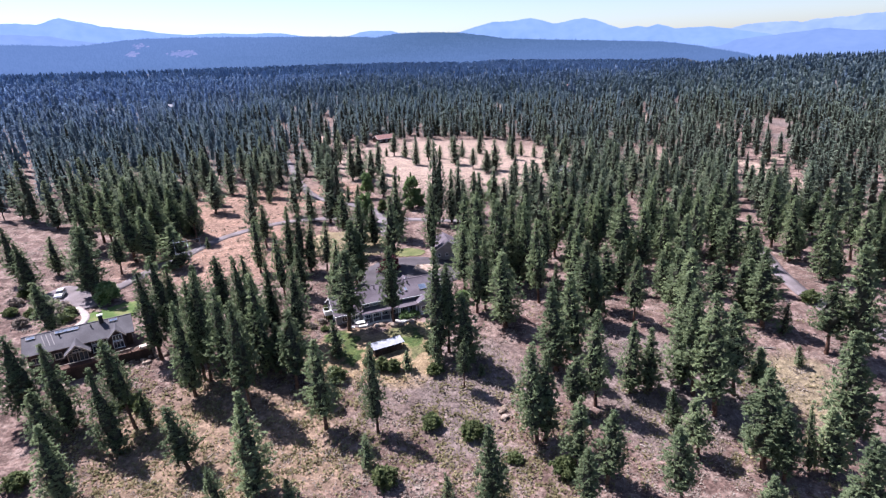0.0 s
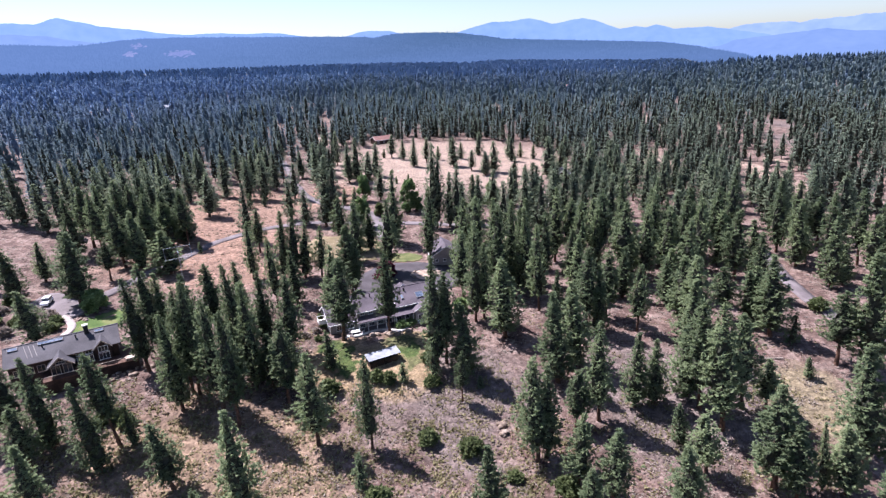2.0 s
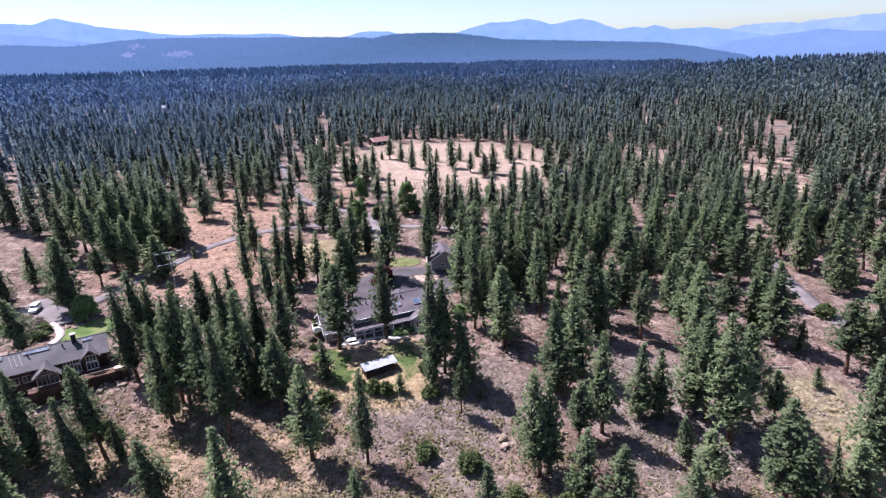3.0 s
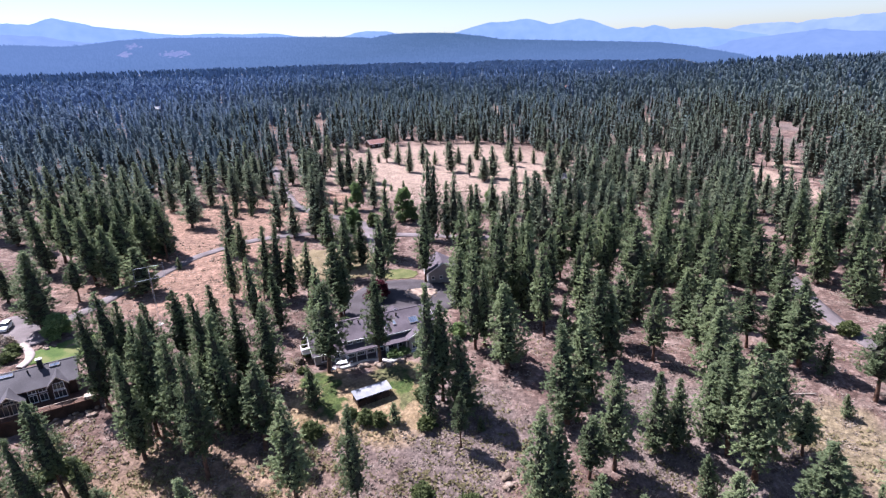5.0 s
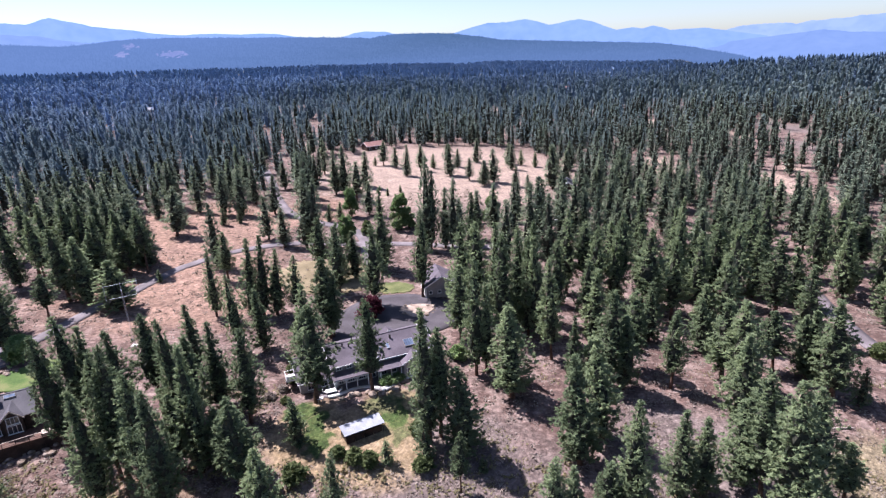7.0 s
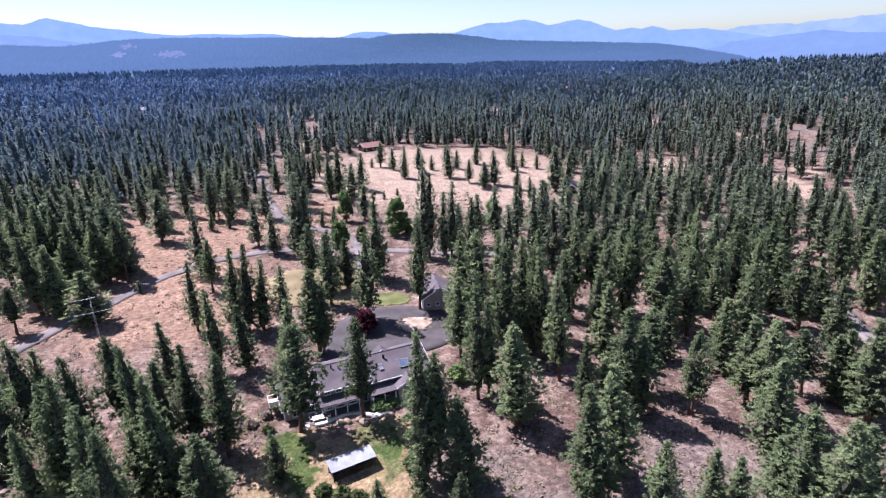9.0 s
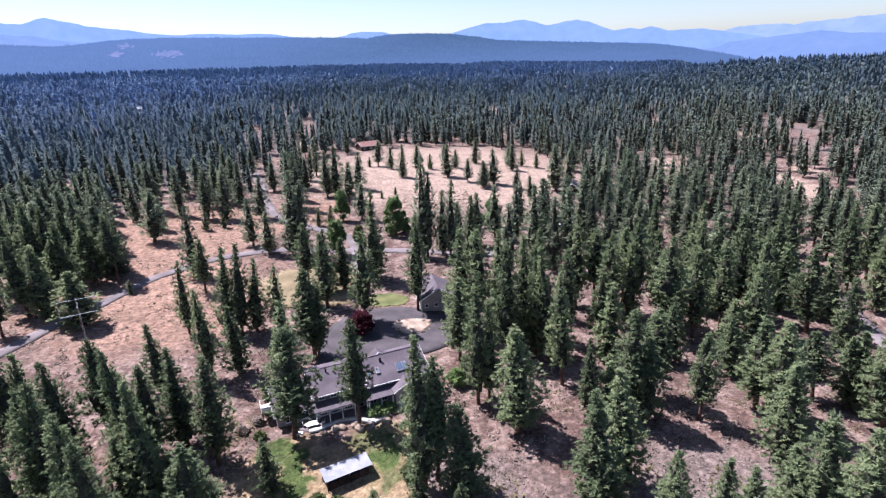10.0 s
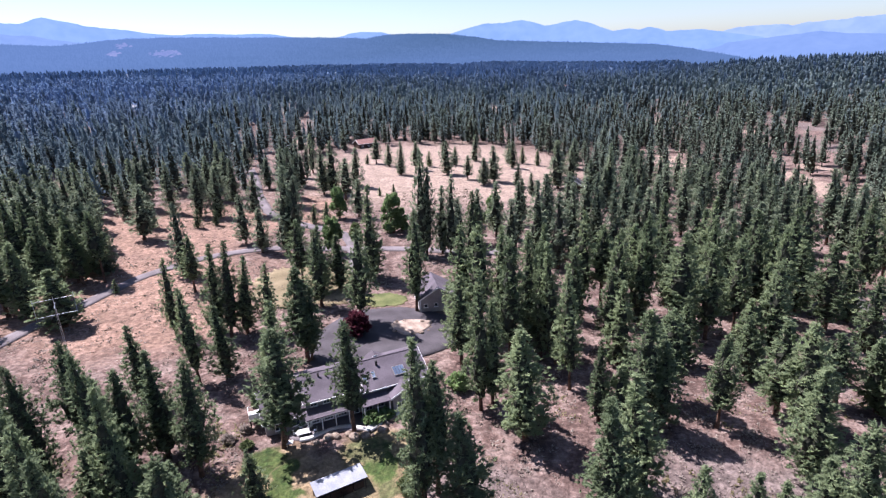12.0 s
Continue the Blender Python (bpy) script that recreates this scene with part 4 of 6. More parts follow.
pine(5.6, 287.4, 11.4, 2.3)
pine(22.6, 241.2, 12.4, 2.1)
pine(40.6, 287.8, 12.6, 2.4)
pine(-107.3, 195.7, 16.3, 2.4)
pine(-116.8, 218.0, 16.7, 2.8)
pine(-140.2, 243.2, 14.4, 2.5)
pine(-94.2, 201.8, 18.7, 2.5)
pine(-96.4, 222.2, 18.5, 2.8)
pine(-132.4, 224.5, 15.3, 2.6)
pine(-131.5, 214.4, 14.6, 2.9)
pine(-89.2, 221.5, 17.3, 2.9)
pine(-83.5, 225.0, 18.0, 2.7)
pine(-89.8, 263.1, 14.0, 2.3)
pine(-97.2, 250.1, 17.9, 2.2)
pine(-121.8, 235.5, 14.5, 2.3)
pine(-25.3, 133.5, 18.4, 2.3)
pine(-22.7, 142.8, 14.1, 2.9)
pine(-14.8, 149.1, 14.6, 2.9)
pine(-31.6, 141.9, 18.0, 2.2)
pine(8.0, 168.5, 15.5, 2.3)
pine(14.2, 172.0, 17.2, 2.5)
pine(20.5, 178.4, 18.0, 2.6)
pine(27.0, 175.2, 19.0, 2.4)
pine(37.2, 178.6, 19.3, 2.7)
pine(44.5, 182.0, 20.0, 2.5)
pine(52.3, 178.2, 21.0, 2.8)
pine(58.0, 170.4, 20.3, 2.6)
pine(30.4, 188.3, 16.0, 2.4)
pine(48.2, 192.5, 17.5, 2.6)
pine(67.0, 190.0, 18.5, 2.6)
pine(72.0, 205.0, 18.0, 2.5)
pine(-96.2, 149.1, 19.0, 3.0)
pine(-109.0, 156.3, 19.0, 3.0)
pine(-91.2, 154.3, 20.8, 3.0)
pine(-121.2, 163.6, 19.0, 3.0)
pine(-105.6, 166.1, 20.8, 3.0)
pine(-117.6, 172.4, 21.4, 3.0)
pine(82.0, 196.0, 19.5, 2.9)
pine(91.0, 188.5, 20.5, 2.8)
pine(97.5, 201.0, 19.0, 3.0)
pine(106.0, 211.0, 18.0, 2.8)
pine(88.0, 214.0, 18.5, 2.7)
pine(101.0, 226.0, 17.5, 2.8)
pine(112.5, 196.5, 20.0, 3.0)
pine(79.0, 224.0, 17.0, 2.6)
pine(121.0, 207.0, 18.5, 2.9)
pine(-59.0, 254.5, 15.1, 1.8, 3.0)
pine(6.8, 261.6, 16.5, 3.3, -1.0)
pine(47.2, 285.0, 8.9, 2.3)
pine(54.4, 280.9, 8.1, 1.9)
pine(54.0, 235.3, 20.9, 4.0, -2.0)
pine(71.6, 273.0, 15.8, 3.2, -2.0)
pine(83.2, 296.3, 10.3, 3.0)
pine(-75.7, 196.7, 8.5, 1.9, 2.0)
pine(-63.7, 199.5, 15.8, 2.3, 3.0)
pine(-70.5, 235.3, 13.4, 2.7)
pine(-47.8, 238.6, 13.9, 2.2, 1.7)
pine(-134.4, 223.1, 12.5, 3.8, 2.0)
pine(5.9, 111.8, 18.2, 2.3, 0.0, 0.25)
pine(15.3, 121.4, 13.5, 2.4, 0.0, 0.25)
pine(25.2, 129.4, 21.0, 2.2, 0.0, 0.25)
pine(27.0, 96.9, 14.5, 1.5, 0.0, 0.25)
pine(35.5, 111.2, 17.0, 2.6, 0.0, 0.25)
pine(33.5, 95.6, 20.3, 3.0, 0.0, 0.25)
pine(30.1, 95.9, 10.8, 2.2, 0.0, 0.25)
pine(52.6, 127.6, 16.0, 2.6, 0.0, 0.25)
pine(45.1, 95.0, 16.5, 1.9, 0.0, 0.25)
pine(56.6, 120.1, 20.5, 3.0, 0.0, 0.25)
pine(57.0, 93.1, 19.0, 3.3, 0.0, 0.25)
pine(82.6, 121.7, 19.9, 3.4, 0.0, 0.25)
pine(82.8, 130.4, 17.2, 2.9, 0.0, 0.25)
pine(59.7, 111.5, 13.5, 2.8, 0.0, 0.25)
pine(43.7, 111.3, 9.9, 2.0, 0.0, 0.25)
pine(52.8, 85.6, 17.9, 3.2, 0.0, 0.25)
pine(36.0, 95.2, 15.4, 2.6, 0.0, 0.25)
pine(55.4, 125.3, 14.4, 2.4, 0.0, 0.25)
pine(74.1, 127.3, 19.3, 2.8, 0.0, 0.25)
pine(69.2, 132.7, 16.3, 2.6, 0.0, 0.25)
pine(39.9, 101.0, 17.1, 2.8, 0.0, 0.25)
pine(44.4, 124.8, 19.7, 2.6, 0.0, 0.25)
pine(21.9, 120.8, 20.0, 2.4, 0.0, 0.25)
pine(35.2, 116.3, 16.6, 2.5, 0.0, 0.25)
pine(47.5, 111.0, 14.2, 2.5, 0.0, 0.25)
pine(-76.6, 140.4, 3.6, 1.1)
# the dense stand beyond the lane
pine(-93.6, 129.4, 19.5, 3.1, 0.0, 0.25)
pine(-88.0, 128.5, 17, 2.9, 0.0, 0.25)
pine(-89.2, 137.6, 20, 3.1, 0.0, 0.25)
pine(-89.7, 146.7, 19, 2.8, 0.0, 0.25)
pine(-108.0, 144.7, 21, 3.2, 0.0, 0.25)
pine(-113.5, 144.8, 20, 3.2, 0.0, 0.25)
pine(-103.0, 146.4, 22, 3.2, 0.0, 0.25)
pine(-89.9, 155.6, 17, 2.8, 0.0, 0.25)
pine(-106.8, 157.2, 22, 3.2, 0.0, 0.25)
pine(-100.9, 159.5, 21, 3.0, 0.0, 0.25)


# ---- the wider forest ----
def clear_of(x, y):
    """Open ground, and the camera's sight lines to it, where the forest leaves a gap."""
    for cx, cy, rx, ry, *_ in CLEARINGS:
        for ahead in (1.0, 1.05, 1.1):   # and just before it, where a crown would hide it
            if ((x * ahead - cx) / rx) ** 2 + ((y * ahead - cy) / ry) ** 2 < 0.95:
                return rx > 20 or noise.noise((x * 0.31, y * 0.31, 8.0)) < 0.22
    # a strip towards the camera kept free so each far house shows
    for cx, cy in HOUSES_AFAR:
        if abs(x - cx * (1 + (y - cy) / cy)) < 9 and cy - (0.14 if cy < 400 else 0.045) * cy < y < cy + 8:
            return True
    return False


def road_gap(x, y):
    return abs(x - np.interp(y, [185, 206, 225, 243, 272], [-50, -62.5, -70.4, -77.8, -92])) < 5 and 180 < y < 275


def scatter(density, r0, r1, rng, near=False):
    """Places of trees in the fan between two distances from the walk."""
    area = radians(94) / 2 * (r1 * r1 - r0 * r0)
    out = []
    for _ in range(int(area * density)):
        r, a = math.sqrt(rng.uniform(r0 * r0, r1 * r1)), radians(rng.uniform(-47, 47))
        x, y = r * math.sin(a), r * math.cos(a)
        deg = math.degrees(a)
        if r > np.interp(deg, [-56, -32, -22, -16, 0, 20, 31, 36, 42, 56], [1600, 1600, 1700, 1850, 2300, 2300, 1500, 1150, 1150, 1150]):
            continue
        if clear_of(x, y):
            continue
        if near:
            if -100 < x < 75 and y < 205 or y < 100 or road_gap(x, y):
                continue
            if x < -100 and y < 158 and rng.random() < 0.8 or x > 75 and y < 190 and rng.random() < 0.35:
                continue
            if 88 < x < 101 and y < 150:
                continue
            if any((x - p[0]) ** 2 + (y - p[1]) ** 2 < 22 for p in planted):
                continue
        # thin out in soft patches
        if noise.noise((x * 0.014, y * 0.009, 2.0)) < -0.32 and x < 350 and rng.random() < 0.8:
            continue
        out.append((x, y))
    return out


def forest(name, places, kinds, mat, label, rng, tall=(14, 21.5), girth=(1.05, 1.5)):
    """Many plants joined into one mesh: each kind is (verts, triangles, height, how many triangles are its shade-dark
    heart).
    """
    out, tris, heart, count = [], [], [], 0
    for x, y in places:
        v, f, h0, inner = kinds[rng.integers(len(kinds))]
        h = rng.uniform(*tall) * (0.8 if rng.random() < 0.25 else 1)
        w = h / h0 * rng.uniform(*girth)
        a = rng.uniform(0, 6.28)
        ca, sa = math.cos(a) * w, math.sin(a) * w
        lean = math.tan(radians(view_lean(x, y))) if tall[0] > 5 else 0.0
        wx, wy = plan(x, y)
        up = v[:, 2] * h / h0
        out.append(np.stack((v[:, 0] * ca - v[:, 1] * sa + wx + lean * up, v[:, 0] * sa + v[:, 1] * ca + wy, up + lie(x, y) - 0.2), 1))
        tris.append(f + count)
        heart.append(np.arange(len(f)) < inner)
        count += len(v)
    ob = new(name, mesh_np(name, np.concatenate(out), np.concatenate(tris), mat))
    # hearts painted dark as inner shade, save in the hazed tones
    ob.data.materials.append(mat if mat in (NEEDLES_BLUE, NEEDLES_DIM, NEEDLES_HAZY) else SHADE_CORE)
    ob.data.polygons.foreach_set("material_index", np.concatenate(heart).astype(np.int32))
    ob.data.polygons.foreach_set("use_smooth", np.full(len(ob.data.polygons), tall[0] > 5))
    return tagged(ob, label, "forest" if tall[0] > 5 else "brush", kind="stuff")


def shell_tree(seed, tall, radius, start, tiers, sides, top=0.95, sprays=(0, 0, 0, 0), inner=1.0, stem=True):
    """A far conifer: one uneven surface of drooping tiers and a stem, with sprays of (branches, a branch, size, width) round it."""
    rng = np.random.default_rng(seed)
    verts, z0, rings = [], tall * start, 0
    lop = rng.uniform(0, 6.28)
    for i in range(tiers):
        s, t = i / tiers, (i + 1) / tiers
        r0 = inner * radius * (1 - s) ** top * min(1, 0.62 + 1.3 * s)
        r1 = 0.70 * inner * radius * (1 - t) ** top
        turn = rng.uniform(0, 6.28)
        for r, z, wild in ((r0, z0 + (tall - z0) * s, 0.28), (r1, z0 + (tall - z0) * (t - 0.12 / tiers), 0.15)):
            for k in range(sides):
                a = turn + 6.2832 * k / sides
                q = (r * (1 + rng.uniform(-wild, wild)) + 0.04) * (1 + 0.12 * math.cos(a - lop))
                verts.append((q * math.cos(a), q * math.sin(a), z + rng.uniform(-0.32, 0.32) * (tall - z0) / tiers * (wild > 0.2)))
            rings += 1
    tri = []
    for k in range(rings - 1):
        for j in range(sides):
            a, b = k * sides + j, k * sides + (j + 1) % sides
            tri += [(a, b, b + sides), (a, b + sides, a + sides)]
    n = len(verts)
    verts.append((0, 0, tall))
    tri += [((rings - 1) * sides + j, (rings - 1) * sides + (j + 1) % sides, n) for j in range(sides)]
    if stem:
        n, w = len(verts), 0.012 * tall
        verts += [(w, 0, -0.5), (-w * 0.5, w * 0.87, -0.5), (-w * 0.5, -w * 0.87, -0.5), (0, 0, tall * 0.6)]
        tri += [(n, n + 1, n + 3), (n + 1, n + 2, n + 3), (n + 2, n, n + 3)]
    heart = len(tri) if inner < 1 else 0
    branches, each, size, wide = sprays
    if branches:
        loose = conifer_crown(seed, tall, radius, start, branches, each, 1, size, 0.03, top, wide)[0]
        n = len(verts)
        verts += [tuple(p) for p in loose]
        tri += [(n + 3 * k, n + 3 * k + 1, n + 3 * k + 2) for k in range(len(loose) // 3)]
    return np.array(verts), np.array(tri), tall, heart


rng = np.random.default_rng(21)
for x, y in scatter(1 / 82, 95, 235, rng, True):
    pine(x, y, rng.uniform(15, 24), rng.uniform(2.3, 3.3))
NEARS = [shell_tree(170 + k, 22.0, 3.35, 0.10 + 0.05 * (k % 3), 6, 6, 0.84 + 0.06 * (k % 4), (66, 5, 0.95, 0.34), 0.62) for k in range(7)]
MIDS = [shell_tree(70 + k, 22.0, 3.5, 0.08 + 0.04 * (k % 3), 4, 5, 0.84 + 0.06 * (k % 4), (46, 3, 1.25, 0.42), 0.66) for k in range(7)]
FARS = [shell_tree(80 + k, 22.0, 3.4, 0.08, 3, 5, 0.85 + 0.06 * (k % 3), (9, 2, 1.4, 0.45), 1.0, False) for k in range(6)]
DOTS = [shell_tree(90 + k, 22.0, 3.6, 0.02, 2, 4, 0.9, stem=False) for k in range(4)]
# needle tones from near to far, each with more haze in its colour
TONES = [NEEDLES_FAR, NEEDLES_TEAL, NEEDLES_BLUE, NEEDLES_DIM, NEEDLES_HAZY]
WORDS = ["dense dark green pine forest round the meadow", "dark green pine forest on level ground", "pine forest far across the plain, coloured blue-green for haze", "dim forest coloured blue-green for haze", "distant forest in the low basin, coloured blue for haze"]


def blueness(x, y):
    """How far the forest's colour goes towards blue, painting in the haze by distance: 0 to 4."""
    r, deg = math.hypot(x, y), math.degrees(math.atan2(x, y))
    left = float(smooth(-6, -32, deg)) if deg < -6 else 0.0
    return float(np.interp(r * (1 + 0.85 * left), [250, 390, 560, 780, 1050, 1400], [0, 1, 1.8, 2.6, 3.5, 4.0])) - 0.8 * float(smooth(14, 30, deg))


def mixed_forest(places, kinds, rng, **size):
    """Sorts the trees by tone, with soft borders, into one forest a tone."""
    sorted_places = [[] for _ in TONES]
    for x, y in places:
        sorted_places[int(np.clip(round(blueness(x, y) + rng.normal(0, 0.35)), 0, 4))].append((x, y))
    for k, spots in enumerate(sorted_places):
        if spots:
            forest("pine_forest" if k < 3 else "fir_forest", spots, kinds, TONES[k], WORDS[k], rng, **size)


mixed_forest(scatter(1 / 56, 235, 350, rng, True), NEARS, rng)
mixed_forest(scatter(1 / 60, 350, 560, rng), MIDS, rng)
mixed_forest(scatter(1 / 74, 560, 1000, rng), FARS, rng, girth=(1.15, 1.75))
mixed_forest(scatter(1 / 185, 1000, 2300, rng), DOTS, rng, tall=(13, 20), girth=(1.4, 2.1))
# trees on the ridge
spots = []
rv = np.array(rv).reshape(rr + 1, rn, 3)
for _ in range(22000):
    f, j = (rng.uniform(0, 1) ** 0.8) * (rr - 0.001), rng.integers(rn - 1)
    k = int(f)
    p = rv[k, j] * (1 - (f - k)) + rv[k + 1, j] * (f - k)
    spots.append(p + np.array([rng.uniform(-6, 6), 0, 0]))
tree = np.array([(-5, 0, -3), (5, 0, -3), (0, 0, 24), (0, -5, -3), (0, 5, -3), (0, 0, 24)], float)
rt = np.concatenate([tree * np.array([1, 1, s]) * q * 0.62 + p for p, s, q in zip(spots, rng.uniform(0.35, 0.75, len(spots)), rng.uniform(0.7, 1.1, len(spots)))])
bare = []
for az0, el0, wide, count in ((-23.4, 0.42, 1.0, 110), (-27.3, 0.5, 0.4, 36), (-26.6, 1.2, 0.5, 24)):
    for _ in range(count):
        a = az0 + rng.normal(0, wide / 2)
        j = int(np.argmin(np.abs(np.degrees(np.arctan2(rv[5, :, 0] - EYE_MID[0], rv[5, :, 1] - EYE_MID[1])) - a)))
        rise = np.degrees(np.arctan2(rv[:, j, 2] - EYE_MID[2], np.hypot(rv[:, j, 0] - EYE_MID[0], rv[:, j, 1] - EYE_MID[1])))
        f = np.clip(np.interp(el0 + rng.normal(0, 0.1), rise, np.arange(rr + 1)), 0, rr - 0.01)
        k = int(f)
        p = rv[k, j] * (1 - (f - k)) + rv[k + 1, j] * (f - k)
        q = rng.uniform(4, 11)
        bare.append(np.array([(-q, 0, 4), (q, 0, 5), (0.2 * q, 6, 4 + 0.7 * q)]) + p + np.array([rng.uniform(-8, 8), -14, 8]))
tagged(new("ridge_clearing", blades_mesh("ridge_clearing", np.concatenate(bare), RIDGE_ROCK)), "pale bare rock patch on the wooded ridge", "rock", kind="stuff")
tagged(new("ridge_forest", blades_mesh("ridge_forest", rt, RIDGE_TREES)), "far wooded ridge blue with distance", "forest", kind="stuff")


# ---- shrubs and brush ----
def bush_mesh(seed, radius, tall, count, tuft, mat, name="foliage"):
    rng = np.random.default_rng(seed)
    d = rng.normal(0, 1, (count, 3))
    d /= np.linalg.norm(d, axis=1)[:, None]
    lump = 1 + 0.55 * np.array([noise.noise((*(q * 1.9), )) for q in d + seed * 3.1])
    p = d * lump[:, None] * rng.uniform(0.6, 1.0, (count, 1)) * np.array([radius, radius, tall / 2]) + np.array([0, 0, tall * 0.52])
    if tall > 4:
        up = rng.uniform(0.16, 0.9, 26)
        turn = np.arange(26) * 2.4
        reach = radius * 0.72 * np.sqrt(np.clip(1 - ((up - 0.38) / 0.62) ** 2, 0.05, 1)) * rng.uniform(0.6, 1.1, 26)
        lobes = np.stack((reach * np.cos(turn), reach * np.sin(turn), up * tall), 1)
        which = rng.integers(26, size=count)
        p = lobes[which] + d * lump[:, None] * rng.uniform(0.4, 1.0, (count, 1)) * radius * np.array([0.4, 0.4, 0.42])
        p = p[(p[:, 2] > 0.08 * tall) & (p[:, 2] < tall)]
    p[:, :2] *= (1.12 - 0.5 * (p[:, 2:] / tall) ** 2)
    p = p[p[:, 2] > 0.05 * tall]
    return blades_mesh(name, tufts(p, (p - np.array([0, 0, tall * 0.4])) / radius, np.full(len(p), tuft) * rng.uniform(0.7, 1.3, len(p)), 5, rng, 0.25, 0.55), mat)


def shrub(name, x, y, radius, tall, mat, label, seed, stems=4, tuft=0.3, group=""):
    e = thing(name, x, y, lie(x, y) - 0.05, seed * 40, label, "shrub" if tall < 4 else "tree", group)
    f = new("foliage", bush_mesh(seed, radius, tall, int(230 + (130 if tall < 4 else 190) * radius * tall / 4), tuft, mat))
    f.parent = e
    for k in range(stems):
        a = k * 6.283 / stems + seed
        bm = rod(bmesh.new(), (0.08 * math.cos(a), 0.08 * math.sin(a), -0.2), (radius * 0.5 * math.cos(a), radius * 0.5 * math.sin(a), tall * 0.6), 0.05 + 0.012 * tall, 0.02, 5)
        part("stem", bm, BARK, e)
    return e


for k, (x, y, r, h) in enumerate([(-21.4, 76.7, 1.9, 2.9), (-1.6, 78.2, 1.6, 2.0), (-2.2, 66.2, 1.7, 2.6), (5.2, 64.2, 2.1, 3.0), (19.9, 56.4, 2.0, 3.2), (12.1, 59.1, 1.2, 1.6), (-68.1, 54.0, 2.0, 2.6), (-9.4, 54.6, 2.2, 3.2),
                                  (-12.6, 79.5, 1.5, 2.3), (-10.2, 78.8, 1.5, 2.5), (-60, 71, 1.8, 2.0), (-57.5, 70, 1.5, 1.7), (-62.5, 69.5, 1.5, 1.8), (-2.5, 84.5, 1.6, 2.0), (-15.5, 80.6, 1.2, 1.6)]):
    shrub("shrub", x, y, r, h, OLIVE, "rounded olive-green shrub in dry sagebrush", 200 + k, 3, 0.34, "shrubs in the brush")
shrub("shrub", 5.0, 104.5, 1.9, 3.4, BRIGHT, "bright green leafy shrub beside the house", 231, 3, 0.34)
shrub("shrub", -9.0, 96.6, 1.7, 1.9, BROAD, "green shrub in the patio bed", 232, 3, 0.3)
shrub("shrub", -6.9, 97.6, 1.2, 1.6, BROAD, "green shrub in the patio bed", 233, 3, 0.3)
shrub("juniper_shrub", 93.8, 104.7, 2.6, 3.2, OLIVE, "dark spreading juniper beside the road", 234, 3, 0.36)
shrub("broadleaf_tree", -85.6, 104.6, 2.9, 5.6, BRIGHT, "round bright green garden tree beside lawn", 235, 4, 0.45)
shrub("plum_tree", -15.2, 121.5, 3.0, 5.2, PLUM, "purple-leaved ornamental plum beside the driveway", 237, 4, 0.42)
for k, (x, y, r, h) in enumerate([(-28.7, 165.0, 3.0, 11.5), (-12.5, 181.5, 3.6, 13.5), (-32.7, 195.5, 3.0, 12.0), (20.5, 189, 3.2, 11), (-24, 176.5, 2.0, 5), (-10.0, 184.0, 2.4, 8)]):
    shrub("aspen_tree", x, y, r, h, BROAD if k != 4 else OLIVE, "fresh green broadleaf tree among pines", 240 + k, 4, 0.42, "broadleaf trees")
for k, (x, y) in enumerate([(-108.0, 102.8), (-109.3, 107.3), (-94.6, 101.1), (-91.2, 98.6), (-93.0, 97.3), (-99.4, 97.4), (-98.6, 93.2), (-104.8, 97.7), (-97.8, 101.9), (-89.9, 95.6)]):
    shrub("shrub", x, y, 1.7, 2.0, OLIVE if k % 2 else SAGE, "pale dusty shrub beside the gravel court", 250 + k, 3, 0.34, "garden shrubs")
for k, (x, y) in enumerate([(-27.5, 97.5), (-28.5, 95), (-29, 101), (-30.5, 93), (-27.2, 91.8)]):
    shrub("shrub", x, y, 0.9, 1.1, SAGE if k % 2 else OLIVE, "dry low shrub beside the house wall", 260 + k, 3, 0.26, "house shrubs")

# sagebrush and dry tufts over the open ground
rng = np.random.default_rng(8)
BRUSH = []
for k in range(8):
    # a ragged cushion of fine dry twigs
    d = rng.normal(0, 1, (20, 3))
    d[:, 2] = np.abs(d[:, 2]) * 0.9 + 0.05
    d /= np.linalg.norm(d, axis=1)[:, None]
    lobe = 1 + 0.35 * np.sin(3 * np.arctan2(d[:, 1], d[:, 0]) + k)[:, None]
    at = d * lobe * rng.uniform(0.45, 1.0, (20, 1)) * np.array([0.5, 0.5, 0.36])
    v = tufts(at, d * 1.6, np.full(20, 0.17), 1, rng, 0.5, 0.5, 0.6)
    BRUSH.append((v, np.arange(len(v)).reshape(-1, 3), 0.45, 0))


def built_over(x, y):
    return (-27 < x < 4 and 80 < y < 108) or (-22 < x < 7 and 108 < y < 142) or (-92 < x < -60 and 76 + (x + 84) * 0.49 - 6 < y < 90 + (x + 84) * 0.49) or (-105 < x < -75 and 92 < y < 114)


def brush_spots(count, seed, reach, keep):
    rng, out = np.random.default_rng(seed), []
    while len(out) < count:
        y = 14 + 20 * rng.random() ** 0.5 + reach * rng.random() ** 1.6
        x = rng.uniform(-0.95 * y - 12, 0.95 * y + 12)
        if rng.random() < 0.16:
            x, y = rng.uniform(-70, 70), rng.uniform(-30, 36)
        if built_over(x, y) or noise.noise((x * 0.07, y * 0.07, seed)) + rng.uniform(-0.4, 0.4) < keep(x, y):
            continue
        if abs(x - np.interp(y, [106, 127, 152, 164], [-96, -84, -73.4, -60])) < 3 and 100 < y < 168 or 162 < y < 171 and -62 < x < 22 or 89 < x < 100 and y > 84:
            continue
        out.append((x, y))
    return out


rng = np.random.default_rng(9)
